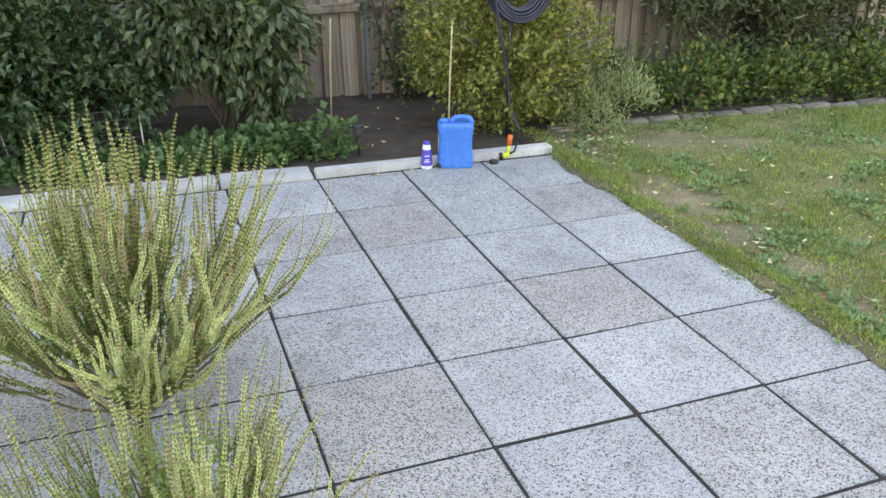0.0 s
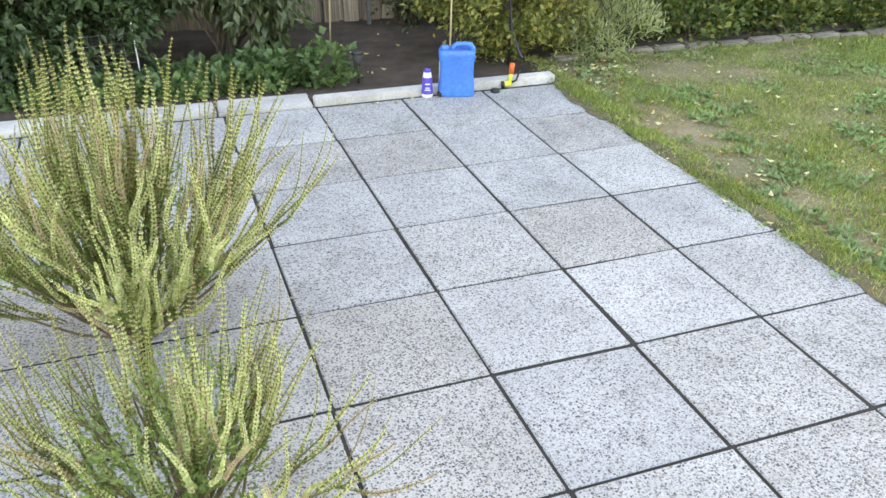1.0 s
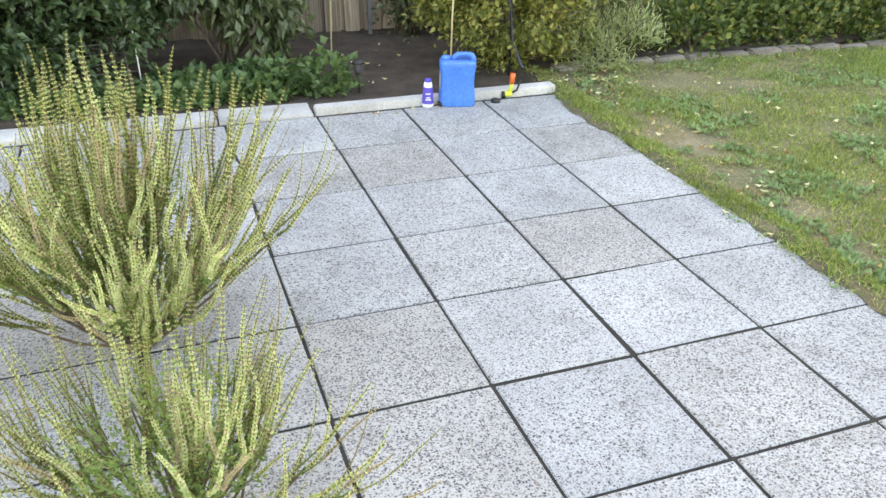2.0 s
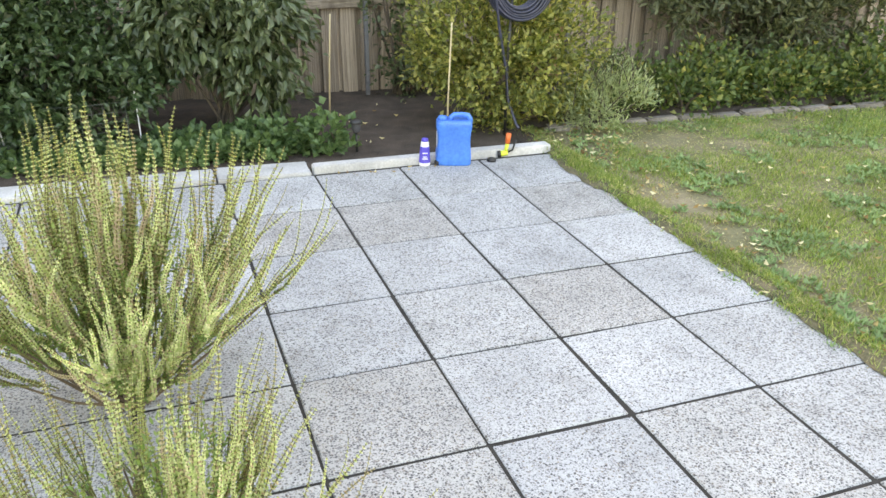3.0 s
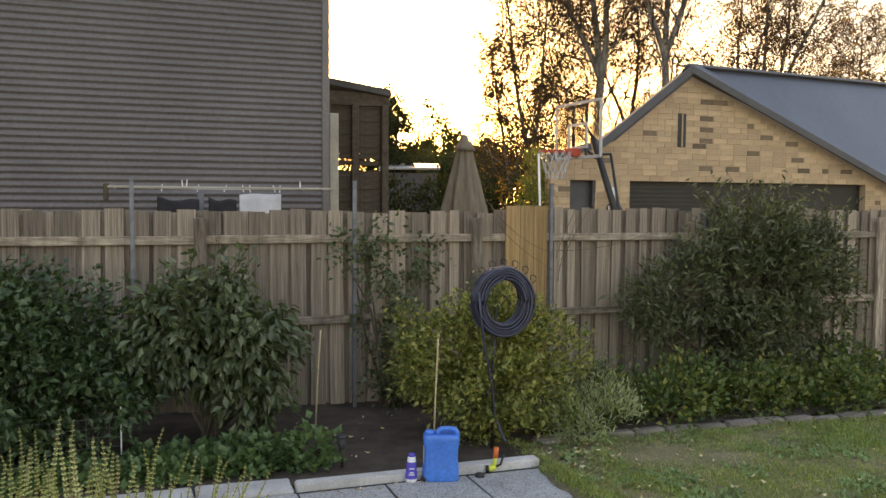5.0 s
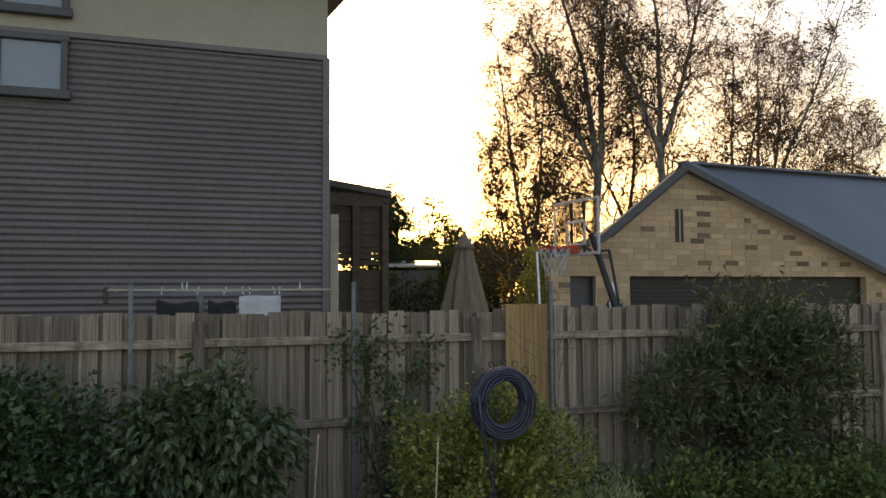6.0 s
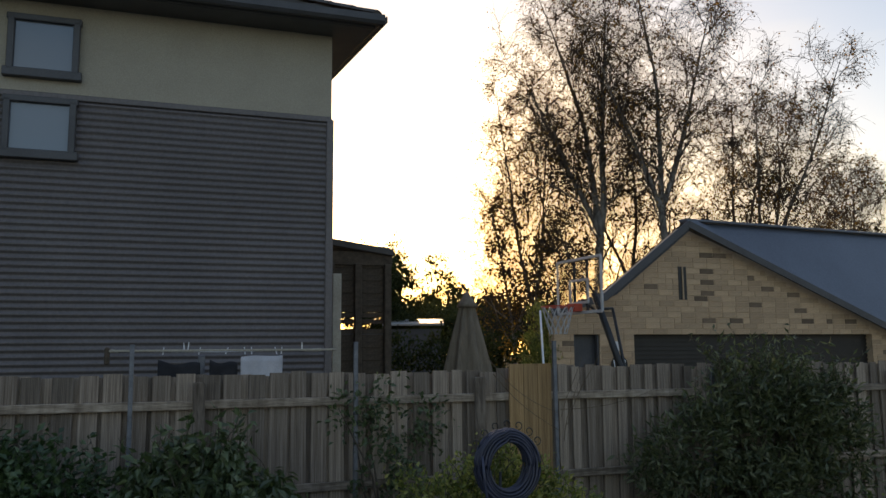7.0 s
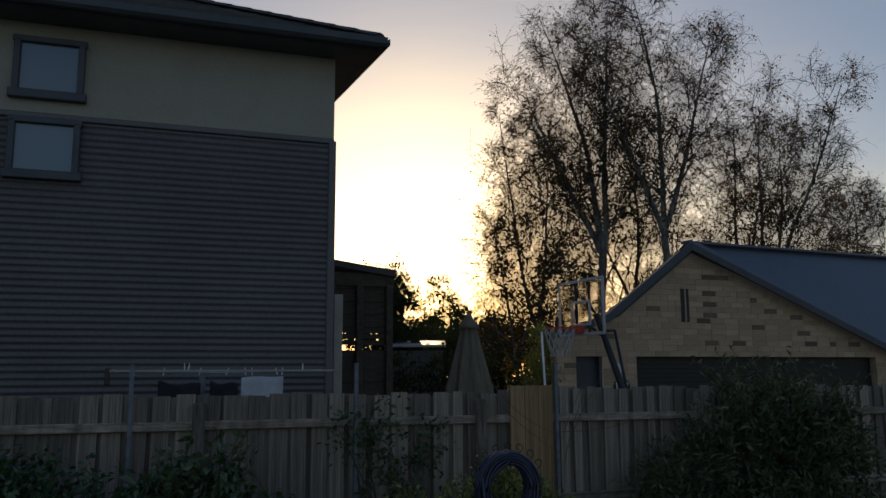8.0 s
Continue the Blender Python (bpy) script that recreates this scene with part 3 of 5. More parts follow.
for x0, x1 in ((0, KNEE), (KNEE, LEFT - 0.12), (0, RIGHT + 0.3)):
    a = [Vector((x0, -0.2, roof_z(x0) + 0.1)), Vector((x1, -0.2, roof_z(x1) + 0.1))]
    b = [p + RUN * 0.04 for p in a]
    top = [a[0], a[1], b[1], b[0]]
    roof.add([tuple(p) for p in top] + [(p.x, p.y, p.z - 0.04) for p in top], [(0, 1, 2, 3), (7, 6, 5, 4), (0, 4, 5, 1), (1, 5, 6, 2), (2, 6, 7, 3)])
roof.put("gable_roof", M["roofsteel"], garage)
for x0, x1 in ((0, KNEE), (KNEE, LEFT - 0.12), (0, RIGHT + 0.3)):
    d = Vector((x1 - x0, 0, roof_z(x1) - roof_z(x0)))
    m = Matrix.Translation(((x0 + x1) / 2, -0.2 - 0.002 * abs(x1), (roof_z(x0) + roof_z(x1)) / 2 + 0.03)) @ Matrix.Rotation(-math.atan2(d.z, d.x), 4, "Y")
    part("barge_board", bevel_box(d.length + 0.03, 0.04, 0.13, 0.006, m=m), M["trim"], garage)
# the main roof whose ridge carries on from the apex, with standing ribs
main = Geo()
x1, y1, ez = 16.0, -0.3, 1.9
main.add([(0, 0.02, APEX + 0.11), (x1, 3.5, APEX + 0.55), (x1, -2.2, 2.35), (RIGHT + 0.3, -0.05, roof_z(RIGHT + 0.3) + 0.11)], [(0, 3, 2, 1)])
main.put("main_roof", M["roofsteel"], garage, label="blue-grey ribbed steel roof")
main = Geo()
main.add([(0, 0.02, APEX + 0.1), (x1, 3.5, APEX + 0.54), (x1 + 1.0, 9.5, 2.3), (1.4, 6.0, 2.3)], [(0, 1, 2, 3)])
main.put("back_roof", M["roofsteel"], garage)
part("ridge_cap", bevel_box(16.3, 0.2, 0.05, 0.01, m=pose(8.0, 1.77, APEX + 0.36) @ Matrix.Rotation(math.atan2(3.48, 16), 4, "Z") @ Matrix.Rotation(-math.atan2(0.44, 16.4), 4, "Y")), M["roofsteel"], garage)
door = part("roller_door", bevel_box(DOOR[1] - DOOR[0], 0.03, DOOR[3], 0, m=pose((DOOR[0] + DOOR[1]) / 2, 0.17, DOOR[3] / 2)), M["roller"], garage, "charcoal roller door, shut")
q = Geo()
for i in range(30):
    q.box(DOOR[1] - DOOR[0], 0.02, 0.05, pose((DOOR[0] + DOOR[1]) / 2, 0.148, 0.04 + i * 0.077))
q.put("door_ribs", M["roller"], door)
side = part("side_door", bevel_box(SIDE[1] - SIDE[0], 0.04, SIDE[3], 0.004, m=pose((SIDE[0] + SIDE[1]) / 2, 0.16, SIDE[3] / 2)), M["trim"], garage, "dark narrow side door")
part("door_frame", bevel_box(0.04, 0.1, SIDE[3], 0.004, m=pose(SIDE[0] + 0.02, 0.08, SIDE[3] / 2)), M["trim"], side)
part("door_frame", bevel_box(0.04, 0.1, SIDE[3], 0.004, m=pose(SIDE[1] - 0.02, 0.08, SIDE[3] / 2)), M["trim"], side)
vent = part("slit_vent", bevel_box(SLIT[1] - SLIT[0] + 0.03, 0.02, SLIT[3] - SLIT[2], 0.003, m=pose((SLIT[0] + SLIT[1]) / 2, 0.0, (SLIT[2] + SLIT[3]) / 2)), M["black"], garage, "narrow dark slit vent")
part("mullion", bevel_box(0.03, 0.03, SLIT[3] - SLIT[2], 0.003, m=pose((SLIT[0] + SLIT[1]) / 2, -0.012, (SLIT[2] + SLIT[3]) / 2)), M["brick"], vent)

# ---------------------------------------------------------------- shrubs


def sample_blobs(blobs, n, hug=4.0):
    """Points in a union of ellipsoids, crowded towards the outside, with their outward directions."""
    w = np.array([b[3] * b[4] * b[5] for b in blobs]) ** (2 / 3)
    pick = rng.choice(len(blobs), n, p=w / w.sum())
    b = np.array(blobs)[pick]
    d = rand_dirs(n)
    d /= np.linalg.norm(d, axis=1)[:, None]
    r = rng.random(n) ** (1 / hug)
    wob = np.array([noise.noise((p[0] * 2.3 + k, p[1] * 2.3, p[2] * 2.3)) for p, k in zip(d, pick * 5.1)])
    r = r * (1 + 0.22 * wob)
    return b[:, :3] + d * b[:, 3:6] * r[:, None], d


def lobed(blobs, n):
    """Adds small lobes round the outside, so that the outline is uneven."""
    out = list(blobs)
    c, d = sample_blobs(blobs, n, 40)
    size = min(min(b[3:6]) for b in blobs)
    for p in c:
        k = rng.uniform(0.28, 0.5) * size
        out.append((p[0], p[1], max(p[2], k * 0.6), k * 1.1, k, k))
    return out


def crown(geo, blobs, clumps, per, length, width, spread, droop=0.0, up=0.3, hug=4.0, floor=0.02, gap=-0.2, gap_scale=4.0):
    """Clumps of leaves, each round a twig end."""
    c, d = sample_blobs(blobs, clumps, hug)
    open_ = np.array([noise.noise((p[0] * gap_scale + clumps, p[1] * gap_scale, p[2] * gap_scale)) for p in c]) > gap
    c, d = c[open_], d[open_]
    clumps = len(c)
    c[:, 2] = np.maximum(c[:, 2], floor)
    base = np.repeat(c, per, 0) + rng.normal(size=(clumps * per, 3)) * spread
    base[:, 2] = np.maximum(base[:, 2], floor)
    way = np.repeat(d, per, 0) * 0.7 + rand_dirs(clumps * per) * 0.8
    way[:, 2] += up - droop
    side = rand_dirs(clumps * per) + np.cross(way, np.array([0, 0, 1.0]))
    k = rng.uniform(0.65, 1.2, clumps * per)
    geo.leaves(base, way, side, length * k, width * k)
    return c


def shrub(name, label, category, x, y, blobs, clumps, per, length, width, spread, material, droop=0.0, up=0.3, stems=9, hug=4.0, shoots=0, shoot_len=0.35, gap=-0.2):
    t = thing(name, label, category, pose(x, y, gz(x, y) + 0.005))
    q = Geo()
    if clumps > 300:
        blobs = lobed(blobs, 16)
    c = crown(q, blobs, int(clumps * 1.3), per, length, width, spread, droop, up, hug, gap=gap)
    for i in range(stems):
        st = Geo()
        e = c[rng.integers(len(c))] * (1.0 if clumps > 300 else 0.8)
        b0 = np.array([rng.normal() * 0.05, rng.normal() * 0.05, -0.02])
        mid = b0 * 0.5 + e * 0.5 + np.array([0, 0, 0.12]) * min(1.0, e[2]) + rng.normal(size=3) * 0.04 * min(1.0, e[2] * 2)
        st.tube([b0, b0 * 0.75 + mid * 0.25 + np.array([0, 0, 0.05]) * min(1.0, e[2]), mid, e], [0.016, 0.013, 0.009, 0.004], 5)
        st.put("stem", M["bark"], t)
    st = Geo()
    tops = c[np.argsort(-c[:, 2] + rng.normal(size=len(c)) * 0.25)][:shoots]
    for e in tops:
        d = np.array([rng.normal() * 0.35, rng.normal() * 0.35, 1.0])
        L = shoot_len * rng.uniform(0.5, 1.1)
        pts = [e, e + d * L * 0.5, e + d * L + np.array([d[0], d[1], -0.1]) * L * 0.3]
        st.tube(pts, [0.004, 0.003, 0.0015], 4)
        k = int(10 * L / 0.35)
        f = rng.random(k)[:, None]
        q.leaves(np.array(pts[0]) * (1 - f) + np.array(pts[2]) * f, rand_dirs(k, 0.5), rand_dirs(k), length * 0.8, width * 0.8)
    if st.n:
        tagged(st.put("shoot_wood", M["bark"], t), kind="stuff")
    tagged(q.put("foliage", material, t), kind="stuff")
    return t


def fx(u, v):
    p = FENCE @ Vector((u, v, 0))
    return p.x, p.y


x, y = fx(-2.75, -1.05)
shrub("shrub", "dense dark green glossy shrub against the fence", "shrub", x, y, [(0, 0, 0.75, 0.72, 0.5, 0.62), (-0.7, 0.1, 0.8, 0.7, 0.5, 0.66), (0.3, -0.15, 0.42, 0.62, 0.5, 0.44), (-0.3, -0.25, 0.35, 0.7, 0.5, 0.38), (0.40, 0.05, 0.88, 0.42, 0.4, 0.42), (-0.2, 0.05, 1.0, 0.5, 0.42, 0.44), (-1.2, 0.1, 0.6, 0.6, 0.5, 0.6)],
      2300, 9, 0.076, 0.042, 0.06, M["leaf_dark"], 0.25, 0.3, 14, shoots=50, shoot_len=0.22, gap=-0.2)
x, y = fx(-1.3, -0.95)
shrub("shrub", "broad-leaved green shrub with drooping leaves", "shrub", x, y, [(0, 0, 0.88, 0.55, 0.42, 0.38), (0.28, -0.05, 0.72, 0.40, 0.36, 0.42), (-0.32, 0, 0.84, 0.40, 0.36, 0.34), (0.1, 0.0, 1.05, 0.40, 0.3, 0.24), (0.3, -0.1, 0.40, 0.26, 0.25, 0.24)],
      820, 8, 0.108, 0.050, 0.06, M["leaf_mid"], 0.95, 0.2, 14, hug=4, shoots=30, shoot_len=0.34, gap=-0.14)
x, y = fx(0.92, -1.2)
shrub("shrub", "rounded yellow-green small-leaved bush behind the hose", "shrub", x, y, [(0, 0, 0.62, 0.72, 0.5, 0.5), (0.45, -0.05, 0.55, 0.45, 0.45, 0.45), (-0.42, 0.05, 0.68, 0.42, 0.4, 0.4), (0.0, -0.2, 0.4, 0.7, 0.42, 0.4), (0.1, 0.05, 0.95, 0.45, 0.4, 0.22)],
      1500, 9, 0.056, 0.031, 0.05, M["leaf_lime"], 0.1, 0.4, 16, shoots=90, shoot_len=0.24, gap=-0.1)
x, y = fx(4.15, -0.45)
shrub("shrub", "tall grey-green narrow-leaved bush against the fence", "shrub", x, y, [(0, 0, 1.15, 1.0, 0.34, 0.72), (0.65, 0, 1.15, 0.7, 0.32, 0.72), (-0.75, 0, 1.05, 0.55, 0.3, 0.5), (0.1, 0.05, 1.6, 0.5, 0.24, 0.35), (0.2, -0.1, 0.55, 0.9, 0.35, 0.5), (-1.1, 0, 0.95, 0.4, 0.24, 0.42), (1.15, 0, 1.0, 0.4, 0.26, 0.6), (0.8, 0, 1.6, 0.4, 0.2, 0.3), (-0.5, 0.05, 1.5, 0.35, 0.2, 0.3)],
      2100, 9, 0.105, 0.031, 0.07, M["leaf_grey"], 0.1, 0.35, 22, hug=2.5, shoots=120, shoot_len=0.45, gap=-0.02)

# low leafy cover behind the stone edging
for i in range(13):
    u, v = 1.95 + i * 0.33, -1.14 + 0.18 * math.sin(i * 2.1)
    x, y = fx(u, v)
    k = rng.uniform(0.8, 1.2)
    tagged(shrub("ground_cover_plant", "low leafy ground cover with yellowing leaves behind the edging", "plant", x, y, [(0, 0, 0.16 * k, 0.3, 0.34, 0.2 * k), (0.1, 0.2, 0.22 * k, 0.28, 0.25, 0.22 * k)],
          110, 8, 0.06, 0.045, 0.05, M["leaf_bed"], 0.0, 0.55, 5, shoots=6, shoot_len=0.14), group="ground cover behind the edging")
x, y = fx(1.62, -1.55)
shrub("lavender", "pale silver-green lavender clump beside the paving", "plant", x, y, [(0, 0, 0.16, 0.34, 0.26, 0.2), (0.25, 0.0, 0.2, 0.26, 0.22, 0.22)], 260, 10, 0.07, 0.011, 0.04, M["leaf_pale"], 0.0, 0.6, 8, shoots=44, shoot_len=0.32)
for i, (u, v, k) in enumerate(((-0.66, -1.70, 1.1), (-0.9, -1.58, 0.95), (-1.12, -1.70, 0.7), (-1.1, -1.42, 0.75), (-1.36, -1.64, 0.66), (-1.4, -1.36, 0.7), (-1.64, -1.70, 0.62), (-1.72, -1.42, 0.66), (-1.94, -1.68, 0.6), (-2.2, -1.62, 0.6), (-2.5, -1.66, 0.6), (-2.8, -1.62, 0.6))):
    x, y = fx(u, v)
    tagged(shrub("strawberry_plant", "low strawberry plant with rounded green leaves", "plant", x, y, [(0, 0, 0.09 * k * k, 0.22, 0.17, 0.15 * k * k)], 60, 6, 0.066, 0.060, 0.03, M["leaf_straw"], 0.0, 0.7, 6), group="strawberries behind the kerb")

# climber on the fence
x, y = fx(0.3, -0.16)
shrub("climbing_plant", "sparse climber straggling up the paling fence", "climber", x, y, [(0, 0, 1.0, 0.3, 0.09, 0.8), (-0.25, 0, 1.45, 0.25, 0.08, 0.3), (0.2, 0, 0.4, 0.35, 0.14, 0.4), (0.15, -0.1, 0.18, 0.4, 0.2, 0.2), (0.35, 0, 1.25, 0.3, 0.08, 0.4)], 360, 5, 0.065, 0.038, 0.05, M["leaf_mid"], 0.3, 0.3, 14, hug=2)

# ---------------------------------------------------------------- flowering bushes beside the camera


def spike_variant(seed, curl, ring, gap):
    """One flowering stalk along +z, bent: stem, small leaves below, rings of bracts above."""
    r = np.random.default_rng(seed)
    L = r.uniform(0.85, 1.0)
    n = 14
    s = np.linspace(0, 1, n)
    bend = r.uniform(0.02, 0.14) if not curl else r.uniform(0.3, 0.75)
    pts = np.stack([bend * s ** 2.2 + 0.014 * np.sin(s * 9 + seed), 0.02 * np.sin(s * 6 + seed * 2), s * L], 1)
    stem = Geo()
    stem.tube(pts, np.linspace(0.006, 0.0024, n), 5)
    br = Geo()
    start = r.uniform(0.22, 0.40)
    z = start
    m = 6
    while z < 0.995:
        c = np.array([np.interp(z, s, pts[:, k]) for k in range(3)])
        size = ring * (1 - 0.55 * ((z - start) / (1 - start)) ** 2.5) * r.uniform(0.85, 1.12)
        a = np.arange(m) * 2 * np.pi / m + r.random() * 6
        d = np.stack([np.cos(a), np.sin(a), np.full(m, 0.12)], 1)
        br.leaves(np.repeat(c[None], m, 0), d, np.stack([-np.sin(a), np.cos(a), 0 * a], 1), size * r.uniform(0.85, 1.15, m), size * 1.15, 0.22)
        z += gap * (1.1 - 0.35 * (z - start))
    lf = Geo()
    k = 34
    z = r.uniform(0.05, start + 0.06, k)
    c = np.stack([np.interp(z, s, pts[:, j]) for j in range(3)], 1)
    a = r.random(k) * 6.28
    lf.leaves(c, np.stack([np.cos(a), np.sin(a), np.full(k, 0.5)], 1), np.stack([-np.sin(a), np.cos(a), 0 * a], 1), r.uniform(0.022, 0.042, k), r.uniform(0.011, 0.018, k))
    return stem.mesh("stalk", M["spike_stem"]), br.mesh("bract_ring", M["spike_old" if seed % 8 == 3 else "spike"]), lf.mesh("leafage", M["spike_leaf"])


def spike_set(ring, gap):
    return [spike_variant(s, False, ring, gap) for s in range(8)], [spike_variant(s + 20, True, ring, gap) for s in range(8)]


def flowering_bush(x, y, height, count, wide, ring, gap, label):
    """Woody limbs fan out from one foot; each carries a few stalks, upright inside, arching and turned up at the rim."""
    t = thing("flowering_bush", label, "bush", pose(x, y, gz(x, y)), "flowering bushes on the paving")
    straight, curled = spike_set(ring, gap)
    wood = Geo()
    heads = []
    for i in range(52):
        a, tilt = rng.random() * 6.28, 1.15 * wide * rng.uniform(0.0, 1.0) ** 0.62
        L = rng.uniform(0.26, 0.50) * height
        d = np.array([math.cos(a) * math.sin(tilt), math.sin(a) * math.sin(tilt), math.cos(tilt)])
        p = np.array([rng.normal() * 0.025, rng.normal() * 0.025, -0.01])
        e = p + d * L + np.array([0, 0, 0.05 * tilt])
        wood.tube([p, (p + e) / 2 + rng.normal(size=3) * 0.012 - np.array([0, 0, 0.02 * tilt]), e], [0.0075, 0.0055, 0.003], 5)
        heads.append((p, e, a, tilt))
    wood.put("woody_base", M["woody"], t, label="brown woody branching base")
    lf_ = Geo()
    crown(lf_, [(0, 0, 0.36 * height, 0.24 * height, 0.24 * height, 0.2 * height)], 330, 8, 0.024, 0.010, 0.04, 0.0, 0.6, 2.2, floor=0.05)
    tagged(lf_.put("inner_leafage", M["spike_leaf"], t), kind="stuff")
    for i in range(count):
        p, e, a, tilt = heads[i % len(heads)]
        f = rng.uniform(0.5, 1.0)
        tilt2 = min(1.5, abs(tilt * 0.95 + rng.normal() * 0.17))
        a2 = a + rng.normal() * 0.45
        size = height * rng.uniform(0.36, 0.53) * (1 - 0.2 * tilt2)
        kind = curled if tilt2 > rng.uniform(0.55, 1.1) else straight
        st, br, lf = kind[int(rng.integers(len(kind)))]
        # outer stalks curve back up
        m = Matrix.Translation(p + (e - p) * f) @ Matrix.Rotation(a2, 4, "Z") @ Matrix.Rotation(tilt2, 4, "Y") @ Matrix.Rotation(math.pi + rng.normal() * 0.4, 4, "Z") @ Matrix.Scale(size, 4)
        s_ob = new("flower_stalk", st)
        s_ob.parent = t
        s_ob.matrix_basis = m
        for nm, me in (("bract_ring", br), ("leafage", lf)):
            o = new(nm, me)
            o.parent = s_ob
    return t


flowering_bush(-1.20, 0.66, 1.38, 430, 1.06, 0.021, 0.030, "yellow-green flowering bush with tall bract spikes")
flowering_bush(-1.10, -0.42, 1.00, 250, 1.0, 0.0245, 0.037, "yellow-green flowering bush, lower and nearer the wall")

# ---------------------------------------------------------------- trees beyond


def birch(x, y, height, seed, leaders, leaf_n, fork=0.42, spread=0.34, radius=0.17, lean=0.0, first=0.16, limbs=15, leaf=0.085, material="autumn", label="silver birch with thin autumn foliage against the sunset"):
    """A birch: a trunk that forks into ascending leaders (their side lean each), limbs that sweep up, fine hanging twigs, thin leaves."""
    r = np.random.default_rng(seed)
    t = thing("birch_tree", label, "tree", pose(x, y, 0), "trees beyond the garage")
    across, along = np.array([0.84, -0.55, 0]), np.array([0.55, 0.84, 0])
    up = np.array([0, 0, 1.0])
    twig, tips = Geo(), []

    def branch(geo, p, d, L, r0, r1, k, wild, lift, sides):
        pts = [np.array(p, float)]
        for i in range(k):
            d = d + r.normal(size=3) * wild + up * lift
            d = d / np.linalg.norm(d)
            pts.append(pts[-1] + d * L / k)
        geo.tube(pts, np.linspace(r0, r1, k + 1), sides, caps=False)
        return np.array(pts)

    def at(pts, f):
        j = min(f * (len(pts) - 1), len(pts) - 1.001)
        i = int(j)
        d = pts[i + 1] - pts[i]
        return pts[i] + d * (j - i), d / np.linalg.norm(d)

    def sprays(pts, L, n, rad):
        """Second and third order twigs along a limb."""
        for _ in range(n):
            p, d = at(pts, r.uniform(0.18, 1.0))
            q = d * 0.75 + r.normal(size=3) * 0.5
            b = branch(twig, p, q / np.linalg.norm(q), L * r.uniform(0.35, 0.6), rad, 0.006, 4, 0.14, 0.06, 4)
            for _ in range(6):
                p2, d2 = at(b, r.uniform(0.2, 1.0))
                q2 = d2 * 0.7 + r.normal(size=3) * 0.55
                c = branch(twig, p2, q2 / np.linalg.norm(q2), r.uniform(0.45, 1.1) * L * 0.3 + 0.15, 0.0065, 0.0045, 4, 0.16, -0.08, 3)
                tips.append(c[1:])
                for _ in range(2):
                    p3, d3 = at(c, r.uniform(0.2, 0.9))
                    q3 = d3 * 0.8 + r.normal(size=3) * 0.5 - up * 0.15
                    w = branch(twig, p3, q3 / np.linalg.norm(q3), r.uniform(0.25, 0.6), 0.005, 0.0035, 3, 0.15, -0.14, 3)
                    tips.append(w[1:])

    trunk = Geo()
    tk = branch(trunk, (0, 0, -0.05), up + across * lean, height * fork, radius, radius * 0.72, 8, 0.02, 0.01, 9)
    trunk.put("trunk", M["birch"], t, smooth=True)
    arms = []
    for side, depth, size in leaders:
        g_ = Geo()
        d = up + across * side + along * depth
        arms.append(branch(g_, tk[-1] - up * 0.05, d / np.linalg.norm(d), height * (1 - fork) * size, radius * 0.7 * (0.6 + 0.4 * size), 0.012, 10, 0.05, 0.035, 7))
        g_.put("leader", M["birch"], t, smooth=True)
    for line, f0, n in [(tk, first / fork, limbs // 3)] + [(a, 0.06, int(limbs * (0.5 + 0.5 * len(a) / 11))) for a in arms]:
        for i in range(n):
            f = f0 + (0.97 - f0) * (i + r.random()) / n
            p, d = at(line, f)
            a = i * 2.4 + r.normal() * 0.5
            out = np.array([math.cos(a), math.sin(a), 0.0])
            q = out * r.uniform(0.65, 1.0) + d * r.uniform(0.6, 1.0)
            high = min(1.0, p[2] / height)
            L = height * spread * (1.12 - 0.92 * high) * r.uniform(0.65, 1.15)
            g_ = Geo()
            limb = branch(g_, p, q / np.linalg.norm(q), L, max(0.012, radius * 0.30 * (1.1 - high)), 0.007, 6, 0.11, 0.09, 5)
            g_.put("limb", M["birch"], t, smooth=True)
            sprays(limb, L, 6 + int(L * 2.2), 0.011)
    tagged(twig.put("twig_mass", M["twig"], t), kind="stuff")
    tips = np.concatenate(tips)
    c = Geo()
    idx = r.integers(0, len(tips), int(leaf_n * 1.25))
    low = 1 - np.clip(tips[idx][:, 2] / height, 0, 1)
    keep = np.array([noise.noise(tuple(p * 0.6)) for p in tips[idx]]) + 0.4 * low > -0.16
    b = tips[idx][keep] + r.normal(size=(keep.sum(), 3)) * leaf * 0.7
    w = r.normal(size=(len(b), 3))
    w[:, 2] -= 0.9
    c.leaves(b, w, r.normal(size=(len(b), 3)), leaf * r.uniform(0.6, 1.15, len(b)), leaf * 0.75)
    tagged(c.put("crown", M[material], t), kind="stuff")
    return t


birch(13.6, 21.6, 15.2, 3, ((-0.10, 0.1, 1.0), (0.16, -0.1, 0.9), (-0.42, 0.0, 0.72)), 6000, 0.40, 0.30, 0.19, -0.02)
birch(14.75, 18.9, 14.2, 5, ((0.02, 0.0, 1.0), (0.40, 0.1, 0.95), (-0.26, -0.1, 0.85)), 5500, 0.46, 0.30, 0.15, -0.01)
birch(18.05, 18.6, 11.6, 8, ((0.27, 0.0, 1.0), (0.10, 0.1, 0.9), (-0.08, 0.0, 0.9)), 5200, 0.34, 0.33, 0.12, 0.04, limbs=11)
middle_birch = birch(17.3, 18.9, 11.0, 13, ((-0.10, 0.1, 1.0), (0.12, 0.0, 0.85)), 2000, 0.34, 0.28, 0.10, -0.01, limbs=8)
birch(12.6, 23.3, 12.0, 21, ((-0.30, 0.0, 1.0), (0.05, 0.1, 0.8)), 5600, 0.30, 0.33, 0.11, -0.09)
